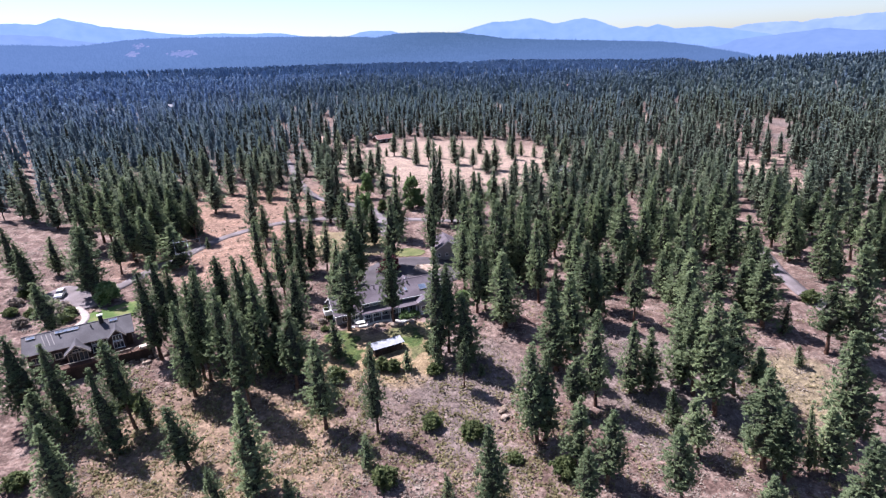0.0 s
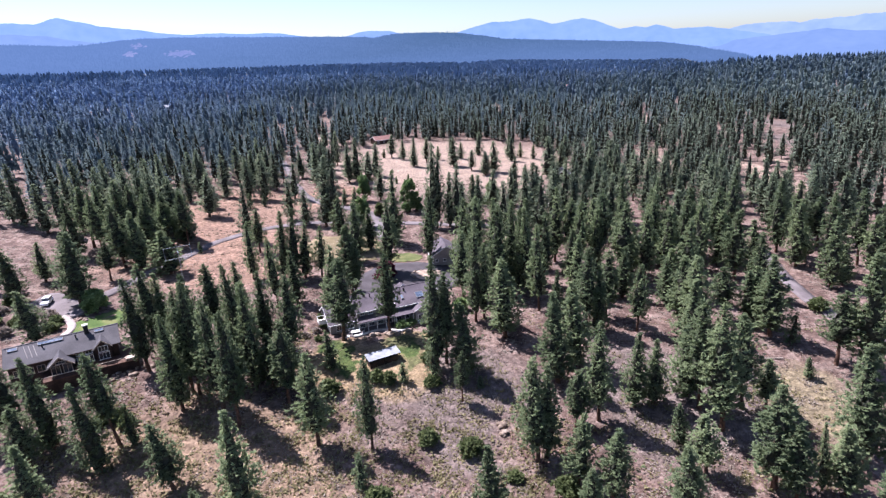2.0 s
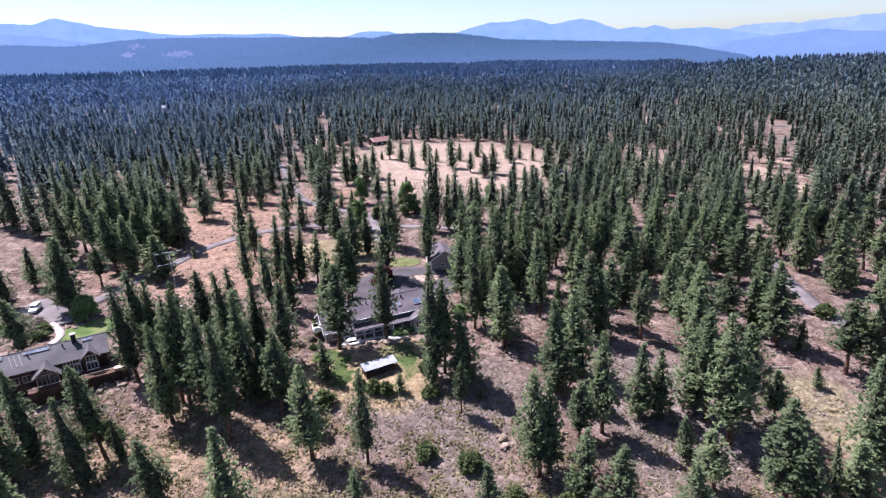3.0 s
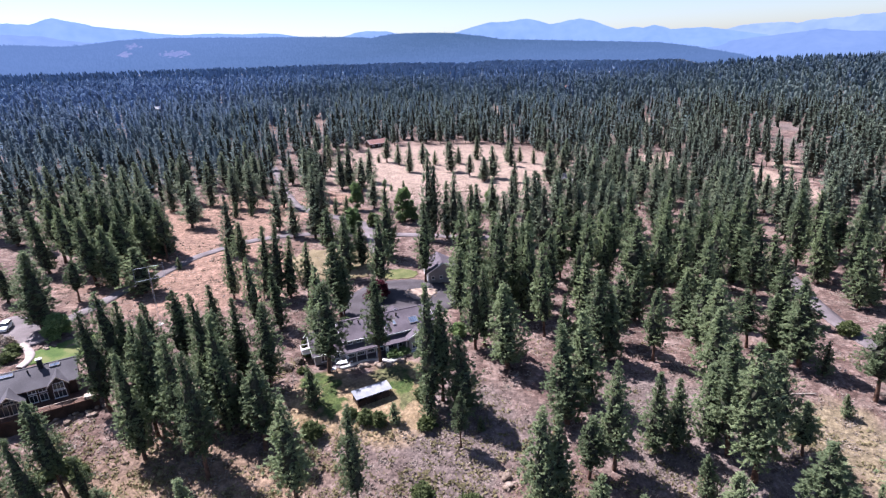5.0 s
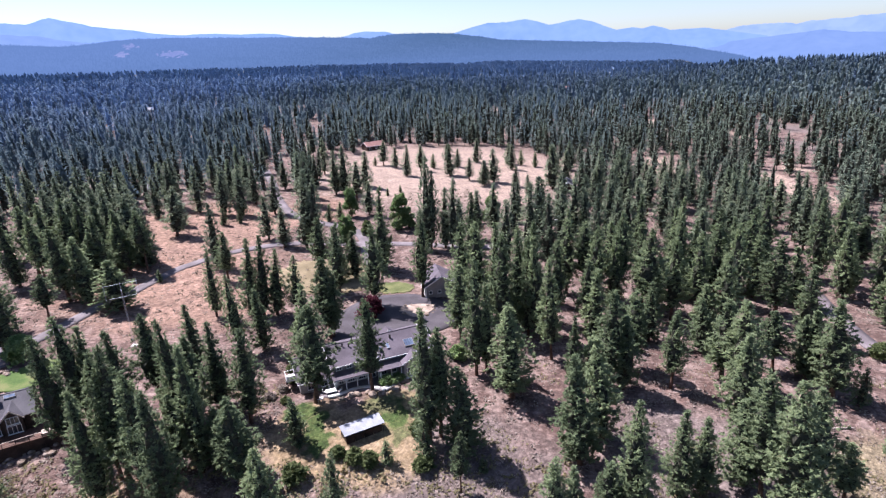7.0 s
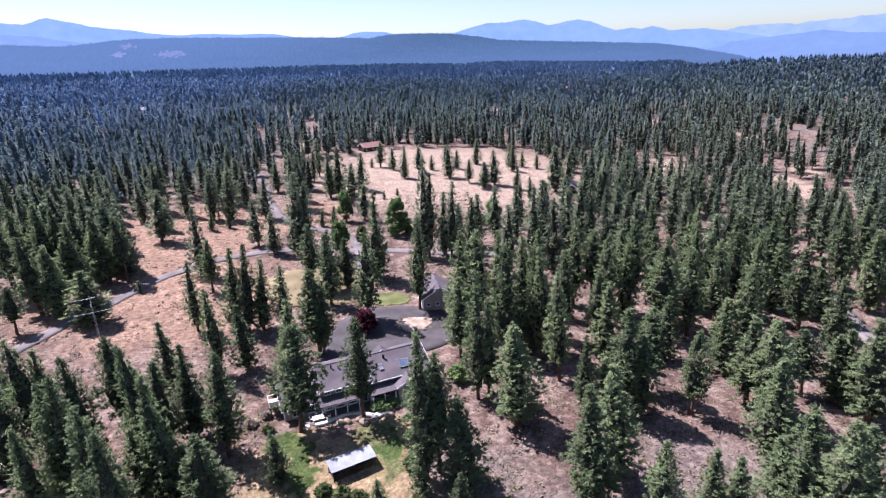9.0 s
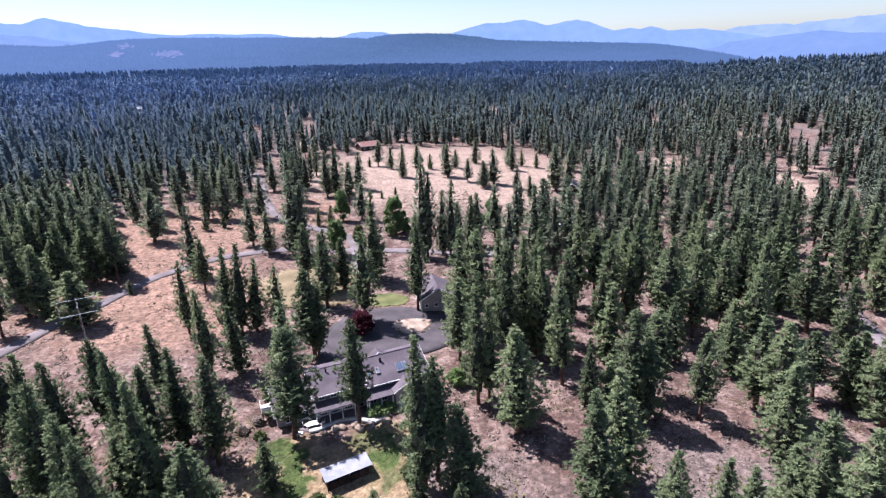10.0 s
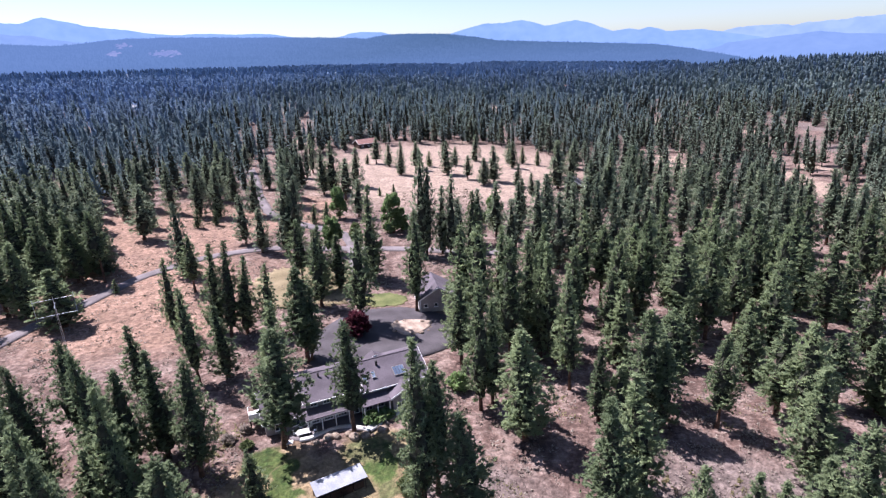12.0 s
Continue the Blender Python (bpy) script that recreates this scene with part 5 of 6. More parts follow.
forest("sagebrush", brush_spots(16000, 5, 130, lambda x, y: -0.2 if y < 92 else -0.05), BRUSH, SAGE, "low grey-tan sagebrush and dry tufts over the open ground", rng, (0.28, 0.75), (1.0, 1.7))
forest("rabbitbrush", brush_spots(7800, 12, 70, lambda x, y: -0.3 if -80 < x < 22 and y < 80 else 0.22), BRUSH, RABBIT, "yellow-olive rabbitbrush on the bank below the houses", rng, (0.4, 1.05), (1.0, 1.6))


def field_spots(count, seed):
    """Clumps of low brush over the open field beside the lane."""
    rng, out = np.random.default_rng(seed), []
    while len(out) < count:
        x, y = rng.uniform(-125, 15), rng.uniform(94, 235)
        if built_over(x, y) or road_gap(x, y) or noise.noise((x * 0.06, y * 0.045, 3.0)) + rng.uniform(-0.45, 0.45) < 0.08:
            continue
        if abs(x - np.interp(y, [106, 127, 152, 164], [-96, -84, -73.4, -60])) < 3.4 or 160 < y < 172 and x > -62:
            continue
        out.append((x, y))
    return out


forest("field_brush", field_spots(3000, 31), BRUSH, FIELD_BRUSH, "low grey-olive brush clumps on the dry field", rng, (0.35, 0.85), (0.9, 1.6))


# ---- rocks ----
def boulder(x, y, r, seed, label="weathered tan granite boulder", group="boulders"):
    bm = bmesh.new()
    bmesh.ops.create_icosphere(bm, subdivisions=2, radius=r)
    for v in bm.verts:
        v.co *= 1 + 0.35 * noise.noise(v.co / r * 0.9 + Vector((seed * 3.7, 0, 0)))
        v.co.z *= 0.7
    ob = part("boulder", bm, ROCK)
    ob.matrix_basis = pose(*plan(x, y), lie(x, y) + r * 0.3, 0, 0, seed * 50)
    return tagged(ob, label, "boulder", group)


for k in range(13):
    f = k / 12
    boulder(-17.6 + 10.8 * f + 0.4 * math.sin(k * 4.1), 92.2 + 3.2 * f + 0.9 * math.sin(f * 6) + 0.5 * math.cos(k * 2.3), 0.35 + 0.6 * ((k * 7) % 5) / 5, k, "tan boulder retaining the patio edge", "patio boulders")
for k in range(9):
    boulder(-6.8 + 0.75 * (k % 5), 96.3 + 0.45 * k + 0.3 * (k % 2), 0.4 + 0.25 * ((k * 3) % 4) / 4, 30 + k, "tan boulder beside the concrete path", "path boulders")
for k in range(16):
    boulder(-68.5 + 0.62 * k + 0.3 * math.sin(k * 5), 79.4 + 0.22 * k + 0.9 * math.sin(k * 2.7), 0.35 + 0.35 * ((k * 5) % 7) / 7, 50 + k, "rough boulder on the bank below the deck", "bank boulders")
for k in range(13):
    a = k * 6.283 / 13
    boulder(-4.4 + 4.3 * math.cos(a), 124.8 + 2.7 * math.sin(a), 0.35 + 0.12 * (k % 3), 80 + k, "pale stone edging the gravel island", "island stones")
for k in range(14):
    boulder(11 + 1.1 * math.sin(k * 3.1), 68.7 + 1.2 * math.cos(k * 1.9), 0.2 + 0.16 * (k % 4), 100 + k, "broken grey stone in the brush", "brush stones")
for k in range(7):
    boulder(-86.5 + 0.9 * (k % 4), 99.8 + 0.7 * (k // 3) + 0.3 * (k % 2), 0.35 + 0.1 * (k % 3), 120 + k, "brown stone edging the garden path", "garden stones")


# ---- houses ----
def window(parent, x, z, w, h, y, mullions=1, axis="x", frame_mat=None, out=-1):
    """A window set into a wall: frame, sill and panes; y is the wall's face."""
    frame_mat = frame_mat or WHITE
    e = new("window")
    e.parent = parent
    e.matrix_basis = pose(x, y, z) if axis == "x" else pose(y, x, z, 0, 0, 90)
    t, d = 0.09, 0.07
    s = out
    lo, hi = sorted((0.02 * s * -1, d * s))
    bm = boxes((-w / 2, w / 2, lo, hi, 0, t), (-w / 2, w / 2, lo, hi, h - t, h), (-w / 2, -w / 2 + t, lo, hi, t, h - t), (w / 2 - t, w / 2, lo, hi, t, h - t))
    part("frame", bm, frame_mat, e)
    lo, hi = sorted((0.02 * s * -1, 0.14 * s))
    part("sill", boxes((-w / 2 - 0.08, w / 2 + 0.08, lo, hi, -0.07, -0.003)), frame_mat, e)
    n = mullions + 1
    cell = (w - 2 * t) / n
    for k in range(n):
        lo, hi = sorted((0.0, 0.025 * s))
        part("pane", boxes((-w / 2 + t + k * cell + 0.03, -w / 2 + t + (k + 1) * cell - 0.03, lo, hi, t, h - t)), GLASS, e)
        if k:
            lo, hi = sorted((0.0, 0.06 * s))
            part("mullion", boxes((-w / 2 + t + k * cell - 0.03, -w / 2 + t + k * cell + 0.03, lo, hi, t, h - t)), frame_mat, e)
    return e


def gable_wing(parent, x0, x1, y0, y1, base, eave, ridge, wall_mat, roof_mat, trim_mat, over=0.5, along="x"):
    """A gabled block with its walls, roof slabs, ridge cap and barge boards."""
    if along == "x":
        mid = (y0 + y1) / 2
        part("wall", extrude_profile([(y0, base), (y1, base), (y1, eave), (mid, ridge - 0.22), (y0, eave)], x0, x1), wall_mat, parent)
        slope = (ridge - eave) / (mid - y0)
        zo = eave - slope * over + 0.08
        part("roof", slab([(x0 - over, y0 - over, zo), (x1 + over, y0 - over, zo), (x1 + over, mid, ridge), (x0 - over, mid, ridge)], 0.2), roof_mat, parent)
        part("roof", slab([(x0 - over, mid, ridge), (x1 + over, mid, ridge), (x1 + over, y1 + over, zo), (x0 - over, y1 + over, zo)], 0.2), roof_mat, parent)
        part("ridge_cap", boxes((x0 - over - 0.02, x1 + over + 0.02, mid - 0.14, mid + 0.14, ridge - 0.06, ridge + 0.05)), roof_mat, parent)
        part("gutter", boxes((x0 - over, x1 + over, y0 - over - 0.12, y0 - over - 0.004, zo - 0.2, zo - 0.04)), trim_mat, parent)
        for xs in (x0 - over - 0.06, x1 + over + 0.002):
            part("barge_board", slab_strip(xs, xs + 0.055, [(y0 - over, zo + 0.03), (mid, ridge + 0.04), (y1 + over, zo + 0.03)], 0.3), trim_mat, parent)
    else:
        mid = (x0 + x1) / 2
        bm = extrude_profile([(x0, base), (x1, base), (x1, eave), (mid, ridge - 0.22), (x0, eave)], y0, y1)
        for v in bm.verts:
            v.co = Vector((v.co.y, v.co.x, v.co.z))
        bmesh.ops.recalc_face_normals(bm, faces=bm.faces[:])
        part("wall", bm, wall_mat, parent)
        slope = (ridge - eave) / (mid - x0)
        zo = eave - slope * over + 0.08
        part("roof", slab([(x0 - over, y0 - over, zo), (mid, y0 - over, ridge), (mid, y1, ridge), (x0 - over, y1, zo)], 0.2), roof_mat, parent)
        part("roof", slab([(mid, y0 - over, ridge), (x1 + over, y0 - over, zo), (x1 + over, y1, zo), (mid, y1, ridge)], 0.2), roof_mat, parent)
        bm = slab_strip(y0 - over - 0.06, y0 - over - 0.004, [(x0 - over, zo + 0.03), (mid, ridge + 0.04), (x1 + over, zo + 0.03)], 0.3)
        for v in bm.verts:
            v.co = Vector((v.co.y, v.co.x, v.co.z))
        bmesh.ops.recalc_face_normals(bm, faces=bm.faces[:])
        part("barge_board", bm, trim_mat, parent)


def slab_strip(x0, x1, line, deep):
    """A board that follows a bent line of (y, z), as deep as given."""
    return extrude_profile(line + [(y, z - deep) for y, z in line[::-1]], x0, x1)


def roof_window(parent, x, y, z, w, h, pitch, panes=1, name="skylight"):
    e = new(name)
    e.parent = parent
    e.matrix_basis = pose(x, y, z, pitch, 0, 0)
    part("curb", boxes((-w / 2, w / 2, -h / 2, -h / 2 + 0.07, -0.05, 0.14), (-w / 2, w / 2, h / 2 - 0.07, h / 2, -0.05, 0.14), (-w / 2, -w / 2 + 0.07, -h / 2 + 0.07, h / 2 - 0.07, -0.05, 0.14), (w / 2 - 0.07, w / 2, -h / 2 + 0.07, h / 2 - 0.07, -0.05, 0.14)), SIDING, e)
    cell = (w - 0.14) / panes
    for k in range(panes):
        part("pane", boxes((-w / 2 + 0.07 + k * cell + 0.03, -w / 2 + 0.07 + (k + 1) * cell - 0.03, -h / 2 + 0.07, h / 2 - 0.07, 0.02, 0.11)), SOLAR, e)


def chimney_pot(parent, x, y, z, w, d, h, mat, cap=True):
    e = part("chimney", bevel(boxes((x - w / 2, x + w / 2, y - d / 2, y + d / 2, z, z + h)), 0.03), mat, parent)
    if cap:
        part("chimney_cap", boxes((x - w / 2 - 0.12, x + w / 2 + 0.12, y - d / 2 - 0.12, y + d / 2 + 0.12, z + h + 0.003, z + h + 0.15)), CONCRETE, e)


def vent(parent, x, y, z):
    bm = rod(bmesh.new(), (x, y, z), (x, y, z + 0.55), 0.13, 0.13, 8)
    rod(bm, (x, y, z + 0.55), (x, y, z + 0.72), 0.2, 0.12, 8)
    part("roof_vent", bm, RUBBER, parent)


# the grey house with its porch
house = thing("house", -24.9, 93.8, 0.6, 23.5, "two-storey grey-beige house with grey shingle roof and white trim", "house")
gable_wing(house, 0, 6.4, 0.2, 9.2, -1.0, 2.9, 5.7, SIDING, SHINGLE, WHITE, 0.45)
gable_wing(house, 6.4, 15.0, 0, 9.4, -1.0, 4.7, 6.75, SIDING, SHINGLE, WHITE, 0.5)
gable_wing(house, 15.0, 26.5, -0.6, 9.4, -1.0, 4.4, 6.8, SIDING, SHINGLE, WHITE, 0.5)
gable_wing(house, 19.6, 24.4, -3.0, -0.6, -1.0, 3.3, 4.6, SIDING, SHINGLE, WHITE, 0.4, along="y")
gable_wing(house, 17.8, 21.0, 5.0, 6.6, 4.6, 6.0, 7.1, SIDING, SHINGLE, WHITE, 0.35, along="y")
part("porch_roof", slab([(5.8, -2.3, 2.75), (14.9, -2.3, 2.75), (14.9, -0.004, 3.35), (5.8, -0.004, 3.35)], 0.16), SHINGLE, house)
part("porch_beam", boxes((5.8, 14.9, -2.25, -2.05, 2.38, 2.585)), WHITE, house, "white porch beam")
for k in range(5):
    part("porch_post", bevel(boxes((6.0 + k * 2.15, 6.16 + k * 2.15, -2.23, -2.07, -0.3, 2.378)), 0.015), WHITE, house, "white porch post")
part("porch_floor", boxes((5.6, 15.0, -2.6, -0.004, -0.4, 0.12)), CONCRETE, house, "concrete porch floor")
part("bay_roof", slab([(14.6, -3.0, 2.8), (19.3, -3.0, 2.8), (19.3, -0.61, 3.5), (14.6, -0.61, 3.5)], 0.18), SHINGLE, house)
for x in (14.8, 17.0, 19.0):
    part("porch_post", bevel(boxes((x, x + 0.18, -2.9, -2.72, -0.3, 2.66)), 0.015), WHITE, house, "white porch post")
for x in (7.6, 9.6, 11.9, 13.6):
    window(house, x, 3.5, 1.1, 1.0, 0, 1)
for x in (7.5, 9.7, 11.9):
    window(house, x, 0.45, 1.5, 1.6, 0, 2)
window(house, 13.9, 0.13, 1.6, 2.05, 0, 1)
for x in (16.2, 18.2):
    window(house, x, 0.5, 1.2, 1.7, -0.6, 1)
for x in (20.9, 23.0):
    window(house, x, 0.6, 1.4, 1.5, -3.0, 1)
window(house, 2.0, 0.8, 1.3, 1.3, 0.2, 1)
window(house, 4.6, 0.8, 1.3, 1.3, 0.2, 1)
window(house, 2.6, 1.0, 1.1, 1.2, 0, 1, "y", out=1)
window(house, 6.2, 1.0, 1.1, 1.2, 0, 1, "y", out=1)
roof_window(house, 17.9, 1.3, 5.49, 0.7, 1.3, 25.6)
roof_window(house, 16.3, 0.9, 5.29, 0.7, 1.2, 25.6)
roof_window(house, 22.2, 1.0, 5.34, 2.0, 1.8, 25.6, 4, "roof_light")
chimney_pot(house, 19.0, 3.0, 5.9, 0.35, 0.35, 1.0, RUBBER, False)
for x, y, z in ((9.4, 3.7, 6.3), (12.5, 2.4, 5.75), (10.6, 3.4, 6.2), (3.2, 3.6, 5.1)):
    vent(house, x, y, z)
for k in range(4):
    vent(house, 15.6 + 0.5 * k, 4.9, 6.6)
# balcony on the gable end
part("balcony_floor", boxes((-2.0, -0.004, 2.4, 4.9, 2.25, 2.45)), WHITE, house, "white balcony floor")
part("balcony_rail", boxes((-2.0, -0.004, 2.4, 2.46, 3.3, 3.38), (-2.0, -1.94, 2.46, 4.84, 3.3, 3.38), (-2.0, -0.004, 4.84, 4.9, 3.3, 3.38), (-2.0, -0.2, 2.41, 2.45, 2.454, 3.296), (-1.99, -1.95, 2.47, 4.83, 2.454, 3.296)), WHITE, house, "white balcony rail")
for x, y in ((-1.95, 2.42), (-1.95, 4.72)):
    part("balcony_post", boxes((x, x + 0.14, y, y + 0.14, -0.3, 2.246)), LOGS, house)


def table(x, y, turn, w, d, label):
    e = thing("patio_table", x, y, lie(x, y) + 0.1, turn, label, "table", "patio tables")
    part("tabletop", bevel(boxes((-w / 2, w / 2, -d / 2, d / 2, 0.69, 0.75)), 0.02), WHITE, e)
    for sx in (-1, 1):
        for sy in (-1, 1):
            part("leg", boxes((sx * (w / 2 - 0.12) - 0.03, sx * (w / 2 - 0.12) + 0.03, sy * (d / 2 - 0.12) - 0.03, sy * (d / 2 - 0.12) + 0.03, 0, 0.688)), METAL, e)


def patio_chair(x, y, turn):
    e = thing("patio_chair", x, y, lie(x, y) + 0.1, turn, "white patio chair beside the porch", "chair", "patio chairs")
    part("seat", bevel(boxes((-0.26, 0.26, -0.25, 0.25, 0.41, 0.46)), 0.01), WHITE, e)
    part("backrest", bevel(boxes((-0.26, 0.26, 0.22, 0.27, 0.47, 0.95)), 0.01), WHITE, e)
    for sx in (-0.22, 0.22):
        for sy in (-0.21, 0.21):
            part("leg", boxes((sx - 0.02, sx + 0.02, sy - 0.02, sy + 0.02, 0, 0.408)), WHITE, e)


table(-19.3, 94.0, 20, 2.0, 1.3, "white patio table on the flagged terrace")
table(-20.8, 91.9, 5, 1.0, 0.9, "small white table below the porch")
for x, y, a in ((-20.0, 95.2, 30), (-18.6, 95.5, -20), (-17.6, 94.6, -80), (-20.6, 94.0, 100)):
    patio_chair(x, y, a)
ribbon("terrace_wall", [(-19.6, 92.9), (-18.0, 93.3), (-15.5, 94.9), (-12.5, 95.6), (-10.6, 95.0), (-9.2, 94.6)], 0.75, CONCRETE, "white curved concrete terrace kerb", "kerb", 0.42)
ribbon("path_2", [(-9.4, 94.7), (-8.0, 96.2), (-6.2, 98.2), (-3.6, 98.6)], 1.2, CONCRETE, "pale concrete steps to the side porch", "path", 0.4)
patch("terrace", [(-21.5, 94), (-19, 92.9), (-14, 94.6), (-10, 95), (-7, 98), (-10, 99), (-18, 96.5)], ROAD, "shaded stone terrace in front of the porch", "terrace", 0.22)

# the white canopy shelter on the lower lawn
shelter = thing("canopy_shelter", -12.0, 84.5, lie(-12.0, 84.5), 29, "open shelter with a white sheet roof on posts", "shelter")
part("canopy", slab([(-3.6, -1.35, 1.75), (3.6, -1.35, 1.75), (3.6, 1.35, 2.15), (-3.6, 1.35, 2.15)], 0.06), CANOPY, shelter, "white sheet roof")
for k in range(6):
    part("rafter", slab([(-3.4 + k * 1.34, -1.3, 1.685), (-3.32 + k * 1.34, -1.3, 1.685), (-3.32 + k * 1.34, 1.3, 2.07), (-3.4 + k * 1.34, 1.3, 2.07)], 0.1), LOGS, shelter)
for x in (-3.3, 0, 3.3):
    for y, z in ((-1.15, 1.6), (1.15, 1.93)):
        part("post", boxes((x - 0.06, x + 0.06, y - 0.06, y + 0.06, -0.3, z)), LOGS, shelter)
# dark blocks added to stand for the deep shade under the sheet roof
for k in range(4):
    stack = part("wood_stack", bevel(boxes((-3.2 + k * 1.62, -1.7 + k * 1.62, -0.95, 0.9, -0.25, 0.95 + 0.12 * (k % 2))), 0.05), LOGS)
    stack.matrix_basis = shelter.matrix_basis
    tagged(stack, "dark block filling the shade under the shelter roof", "wood stack", "wood stacks")

# garage
garage = thing("garage", -2.4, 131.0, lie(1, 135), 10.8, "grey-beige garage with grey shingle roof beside asphalt court", "garage")
gable_wing(garage, 0, 8.5, 0, 9.5, -0.5, 3.4, 6.0, SIDING, SHINGLE, WHITE, 0.5, along="y")
for x in (1.3, 3.6, 5.9):
    window(garage, x, 1.2, 0.9, 0.9, 0, 0)
part("corner_board", boxes((-0.06, 0.14, -0.06, -0.004, -0.4, 3.1)), WHITE, garage, "white corner board")
part("corner_board", boxes((8.36, 8.56, -0.06, -0.004, -0.4, 3.1)), WHITE, garage, "white corner board")
for y in (1.4, 5.3):
    door = part("garage_door", boxes((-0.09, -0.004, y, y + 2.8, -0.3, 2.3)), WHITE, garage, "white garage door")
    for k in range(3):
        part("panel_groove", boxes((-0.105, -0.093, y + 0.1, y + 2.7, 0.35 + k * 0.65, 0.38 + k * 0.65)), SIDING, door)

# the dark log house with its deck
lodge = thing("log_house", -84.5, 76.0, 3.4, 30, "dark brown log house with slate-grey roof and wide deck", "house")
gable_wing(lodge, 1.6, 20.5, 0, 8.6, -3.0, 3.9, 6.0, LOGS, SHINGLE_L, LOGS, 0.6)
gable_wing(lodge, 8.5, 12.3, -2.4, 2.6, -3.0, 3.0, 4.6, LOGS, SHINGLE_L, TAN, 0.5, along="y")
gable_wing(lodge, 16.5, 19.1, -0.7, 2.9, -3.0, 4.0, 5.3, LOGS, SHINGLE_L, TAN, 0.45, along="y")
for x in (9.4, 11.4):
    window(lodge, x, 0.85, 1.6, 1.95, -2.4, 1, frame_mat=TAN)
window(lodge, 10.4, 2.95, 1.7, 0.6, -2.4, 2, frame_mat=TAN)
window(lodge, 17.8, 0.9, 2.0, 1.5, -0.7, 2, frame_mat=WHITE)
window(lodge, 17.8, 2.6, 1.8, 1.3, -0.7, 2, frame_mat=WHITE)
for x in (13.6, 15.2):
    window(lodge, x, 2.6, 1.3, 1.0, 0, 1, frame_mat=WHITE)
    window(lodge, x, 0.8, 1.3, 1.5, 0, 1, frame_mat=WHITE)
for x in (3.0, 5.0, 6.9):
    window(lodge, x, 1.3, 1.4, 1.4, 0, 1, frame_mat=TAN)
window(lodge, 3.0, 1.2, 1.3, 1.4, 20.5, 1, "y", TAN, -1)
part("deck_floor", boxes((7.0, 23.6, -4.2, -0.004, 0.5, 0.72)), DECK, lodge, "redwood deck floor")
part("deck_floor", boxes((20.504, 23.6, -0.003, 3.0, 0.5, 0.72)), DECK, lodge, "redwood deck floor")
part("deck_skirt", boxes((7.0, 23.6, -4.18, -4.1, -2.8, 0.496), (23.5, 23.58, -4.09, 3.0, -2.8, 0.496)), LOGS, lodge, "dark deck skirt boards")
# the top rail's paler colour stands for sunlight on it
for z0, z1 in ((1.58, 1.66), (1.2, 1.25), (0.9, 0.95)):
    part("deck_rail", boxes((7.0, 23.6, -4.2, -4.12, z0, z1), (23.52, 23.6, -4.11, 3.0, z0, z1)), TAN if z0 > 1.5 else LOGS, lodge, "top rail coloured pale for sunlight" if z0 > 1.5 else "")
for k in range(10):
    part("deck_post", boxes((7.05 + k * 1.82, 7.15 + k * 1.82, -4.26, -4.204, -2.8, 1.57)), LOGS, lodge)
part("deck_bench", boxes((21.4, 23.2, -3.9, -2.4, 0.725, 1.1)), TAN, lodge, "pale cushioned bench")
chimney_pot(lodge, 15.4, 3.7, 5.2, 0.8, 0.7, 2.2, RUBBER)
for x, w, n in ((9.0, 4.4, 6), (17.6, 1.7, 2), (2.6, 1.7, 2)):
    roof_window(lodge, x, 3.55, 5.72, w, 0.8, 26.0, n, "roof_light")
for k in range(3):
    part("roof_batten", slab([(5.0 + k * 0.8, 0.8, 4.44), (5.12 + k * 0.8, 0.8, 4.44), (4.52 + k * 0.8, 3.6, 5.81), (4.4 + k * 0.8, 3.6, 5.81)], 0.1), SIDING, lodge, "grey metal strip")
for x, y, z in ((7.6, 2.6, 5.2), (13.4, 3.0, 5.4)):
    vent(lodge, x, y, z)


# ---- vehicles ----
def car(x, y, turn, mat, label):
    e = thing("car", x, y, lie(x, y) + 0.2, turn, label, "car", "parked cars")
    prof = [(-2.2, 0.35), (2.2, 0.35), (2.25, 0.75), (2.1, 0.98), (1.1, 1.05), (0.75, 1.1), (-2.1, 1.1), (-2.25, 0.8)]
    bm = extrude_profile([(a, b) for a, b in prof], -0.9, 0.9)
    part("body", bevel(bm, 0.06), mat, e)
    bm = extrude_profile([(-2.0, 1.1), (0.85, 1.1), (0.2, 1.68), (-1.75, 1.68)], -0.8, 0.8)
    part("cabin_glass", bevel(bm, 0.05), GLASS, e, "dark windows")
    part("car_roof", bevel(boxes((-0.76, 0.76, -1.72, 0.18, 1.665, 1.74)), 0.03), mat, e)
    for sx in (-0.88, 0.88):
        for sy in (-1.4, 1.4):
            w = part("wheel", rod(bmesh.new(), (sx - 0.11, sy, 0.34), (sx + 0.11, sy, 0.34), 0.34, 0.34, 14), RUBBER, e)
            part("rim", rod(bmesh.new(), (sx - 0.12, sy, 0.34), (sx + 0.12, sy, 0.34), 0.19, 0.19, 10), METAL, w)
    for sx in (-0.65, 0.65):
        part("headlight", boxes((sx - 0.18, sx + 0.18, 2.2, 2.26, 0.62, 0.76)), SOLAR, e)
    return e


DARK_PAINT = material("dark_car_paint", [(0.03, 0.035, 0.05), (0.04, 0.045, 0.06), (0.05, 0.055, 0.07)], 0.3, 0.5, 3, 0, coat=0.3)
WHITE_PAINT = material("white_car_paint", [(0.72, 0.72, 0.72), (0.78, 0.78, 0.78), (0.8, 0.8, 0.8)], 0.3, 0.5, 3, 0, coat=0.3)
car(-100.0, 107.4, 197, WHITE_PAINT, "white parked car on the gravel court")
car(50.4, 200.4, 80, WHITE_PAINT, "white parked car among pines")
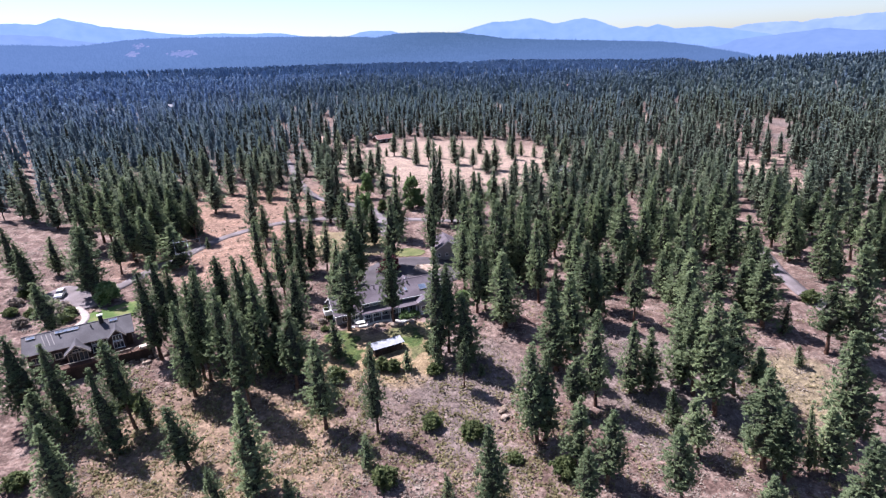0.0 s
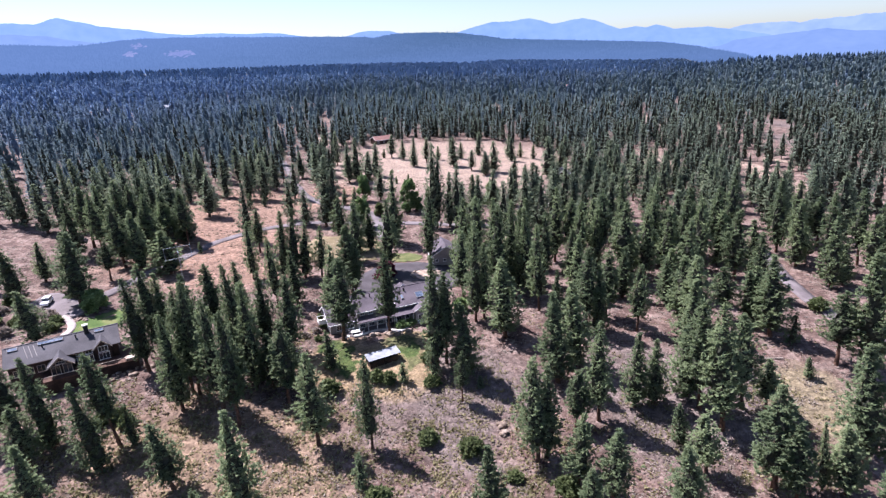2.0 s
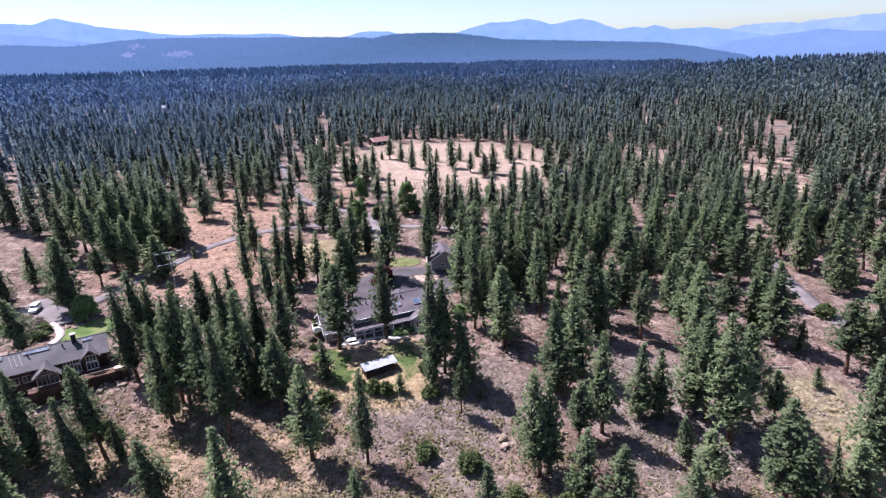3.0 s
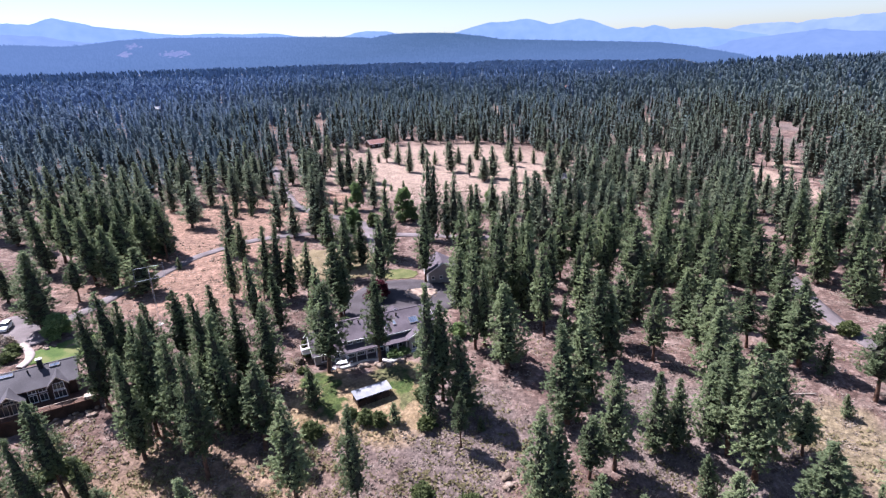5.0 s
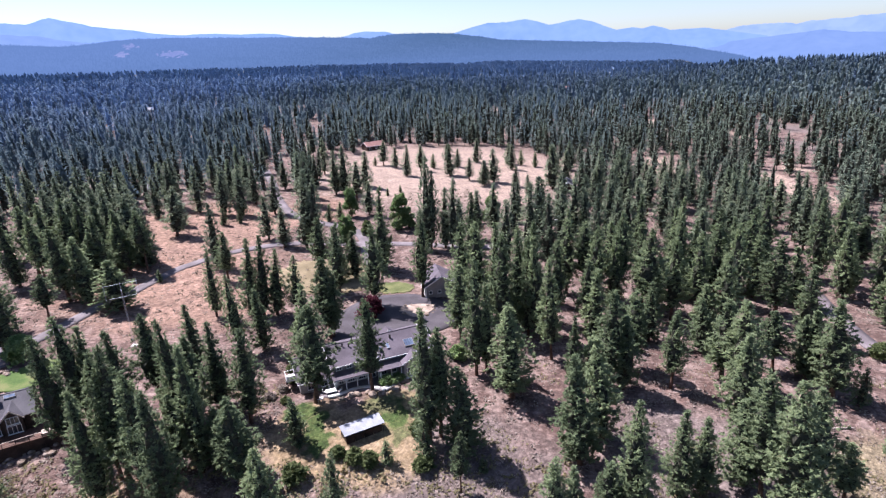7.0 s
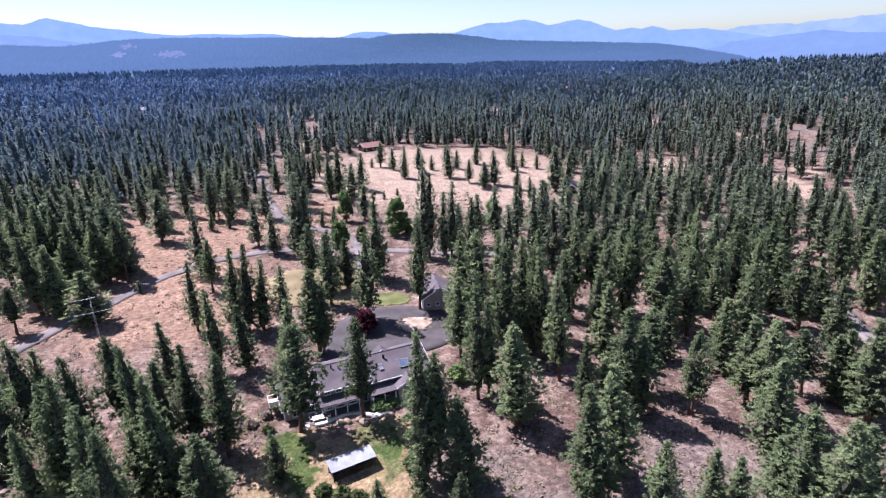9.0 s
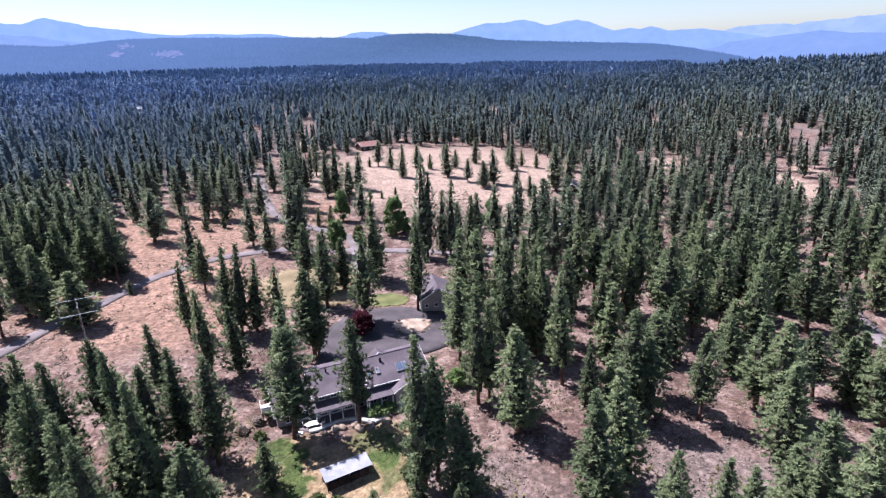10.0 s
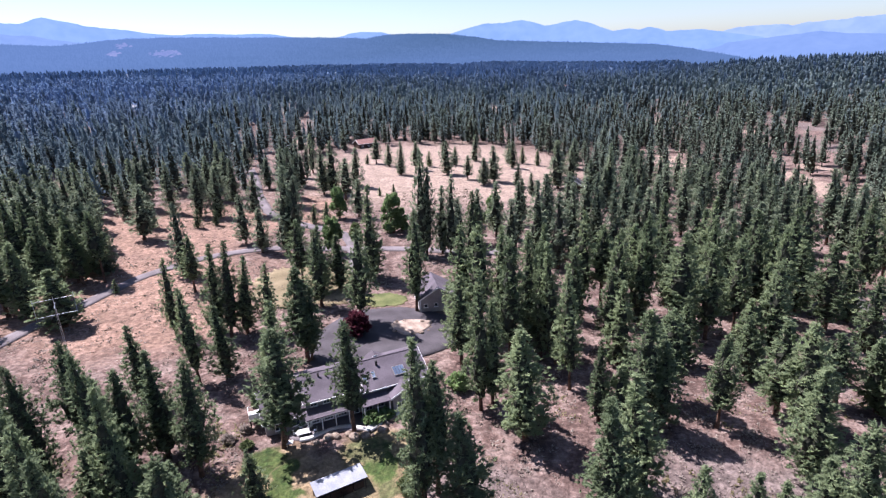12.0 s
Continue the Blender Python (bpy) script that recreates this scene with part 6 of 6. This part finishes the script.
car(44.0, 186.6, 95, WHITE_PAINT, "white pick-up parked among pines")
car(47.6, 188.5, 95, DARK_PAINT, "dark car parked among pines")

# ---- antenna mast ----
MAST_GREY = material("dull_aluminium", [(0.30, 0.33, 0.37), (0.38, 0.41, 0.45), (0.46, 0.49, 0.53)], 0.5, 0.6, 5, 0.1, metal=0.5)
mast = thing("antenna_mast", -65.6, 109.8, lie(-65.6, 109.8), 0, "slender grey lattice mast with a rectangular beam antenna", "antenna")
for k in range(3):
    a = k * 2.094
    part("mast_leg", rod(bmesh.new(), (0.22 * math.cos(a), 0.22 * math.sin(a), -0.3), (0.14 * math.cos(a), 0.14 * math.sin(a), 12.6), 0.028, 0.025, 5), METAL, mast)
bm = bmesh.new()
for k in range(36):
    a, b = k * 2.094, (k + 1) * 2.094
    r = 0.22 - 0.08 * k / 36
    rod(bm, (r * math.cos(a), r * math.sin(a), 0.35 * k), (r * math.cos(b), r * math.sin(b), 0.35 * k + 0.35), 0.012, 0.012, 4)
part("lacing", bm, METAL, mast)
part("mast_tube", rod(bmesh.new(), (0, 0, 12.0), (0, 0, 15.0), 0.045, 0.045, 6), METAL, mast)
part("foot_block", bevel(boxes((-0.6, 0.6, -0.6, 0.6, -0.2, 0.15)), 0.04), CONCRETE, mast)
frame_at = new("beam_frame")
frame_at.parent = mast
frame_at.matrix_basis = pose(0, 0, 0, 0, 0, 30)
for z in (11.6, 14.6):
    part("beam_element", rod(bmesh.new(), (-3.2, 0, z), (3.2, 0, z), 0.04, 0.035, 6), MAST_GREY, frame_at)
for x in (-3.1, 3.1):
    part("beam_spreader", rod(bmesh.new(), (x, 0, 11.3), (x, 0.3, 15.2), 0.04, 0.035, 6), MAST_GREY, frame_at)
part("boom", rod(bmesh.new(), (0, -1.6, 13.4), (0, 1.6, 13.4), 0.06, 0.06, 6), METAL, frame_at)

# ---- fallen log, snags ----
bm = bmesh.new()
rod(bm, (-2.4, 0, 0.18), (2.4, 0.15, 0.16), 0.2, 0.13, 8)
rod(bm, (1.2, 0.05, 0.2), (1.8, 0.6, 0.5), 0.06, 0.03, 5)
log = tagged(part("fallen_log", bm, DEADWOOD), "bleached fallen log on dry ground", "log")
log.matrix_basis = pose(*plan(69.7, 85.0), lie(69.7, 85.0), 0, 0, -3)
for k, (x, y, a, s) in enumerate([(11.5, 69.5, 20, 0.7), (29.5, 95.0, 40, 0.8), (-40, 60, 70, 0.6), (35, 62, -30, 0.7), (12.6, 68.6, -15, 0.6)]):
    bm = rod(bmesh.new(), (-1.5, 0, 0.12), (1.5, 0.1, 0.1), 0.13, 0.06, 6)
    rod(bm, (0.4, 0, 0.12), (1.2, 0.7, 0.35), 0.05, 0.02, 5)
    rod(bm, (-0.2, 0, 0.12), (0.5, -0.7, 0.3), 0.05, 0.02, 5)
    ob = tagged(part("dead_branch", bm, DEADWOOD), "bleached dead branch lying in the brush", "branch", "dead branches")
    ob.matrix_basis = pose(*plan(x, y), lie(x, y), 0, 0, a) @ Matrix.Diagonal((s, s, s, 1))


# ---- far buildings among the trees ----
def cabin(x, y, turn, w, d, wall, roof, label, z=None):
    e = thing("cabin", x, y, lie(x, y) if z is None else z, turn, label, "house", "far houses")
    gable_wing(e, -w / 2, w / 2, -d / 2, d / 2, -0.5, 3.0, 5.2, wall, roof, WHITE, 0.5)
    for k in range(3):
        window(e, -w / 3 + k * w / 3, 0.9, 1.3, 1.3, -d / 2, 1)


LOOKS = [
    (SIDING, CANOPY, "pale-roofed house deep in the forest"), (SIDING, CANOPY, "pale-roofed house deep in the forest"),
    (SIDING, CANOPY, "distant pale-roofed house on the wooded hill"), (SIDING, SHINGLE_L, "distant grey house on the wooded hill"),
    (TAN, RED_ROOF, "distant house with a red roof in a clearing"), (SIDING, CANOPY, "distant pale-roofed house in the forest"),
    (LOGS, RED_ROOF, "low cabin with a faded red metal roof"),
]
for k, ((x, y), (wall, roof, label)) in enumerate(zip(HOUSES_AFAR, LOOKS)):
    cabin(x, y, 8 + 9 * k % 30, 13 if k != 3 else 11, 8, wall, roof, label)
cabin(-126, 231, 20, 8, 7, SIDING, SHINGLE_L, "small grey-roofed cabin among dark pines")
cabin(60, 232, 80, 10, 7, LOGS, SHINGLE_L, "dark cabin beside the meadow edge")
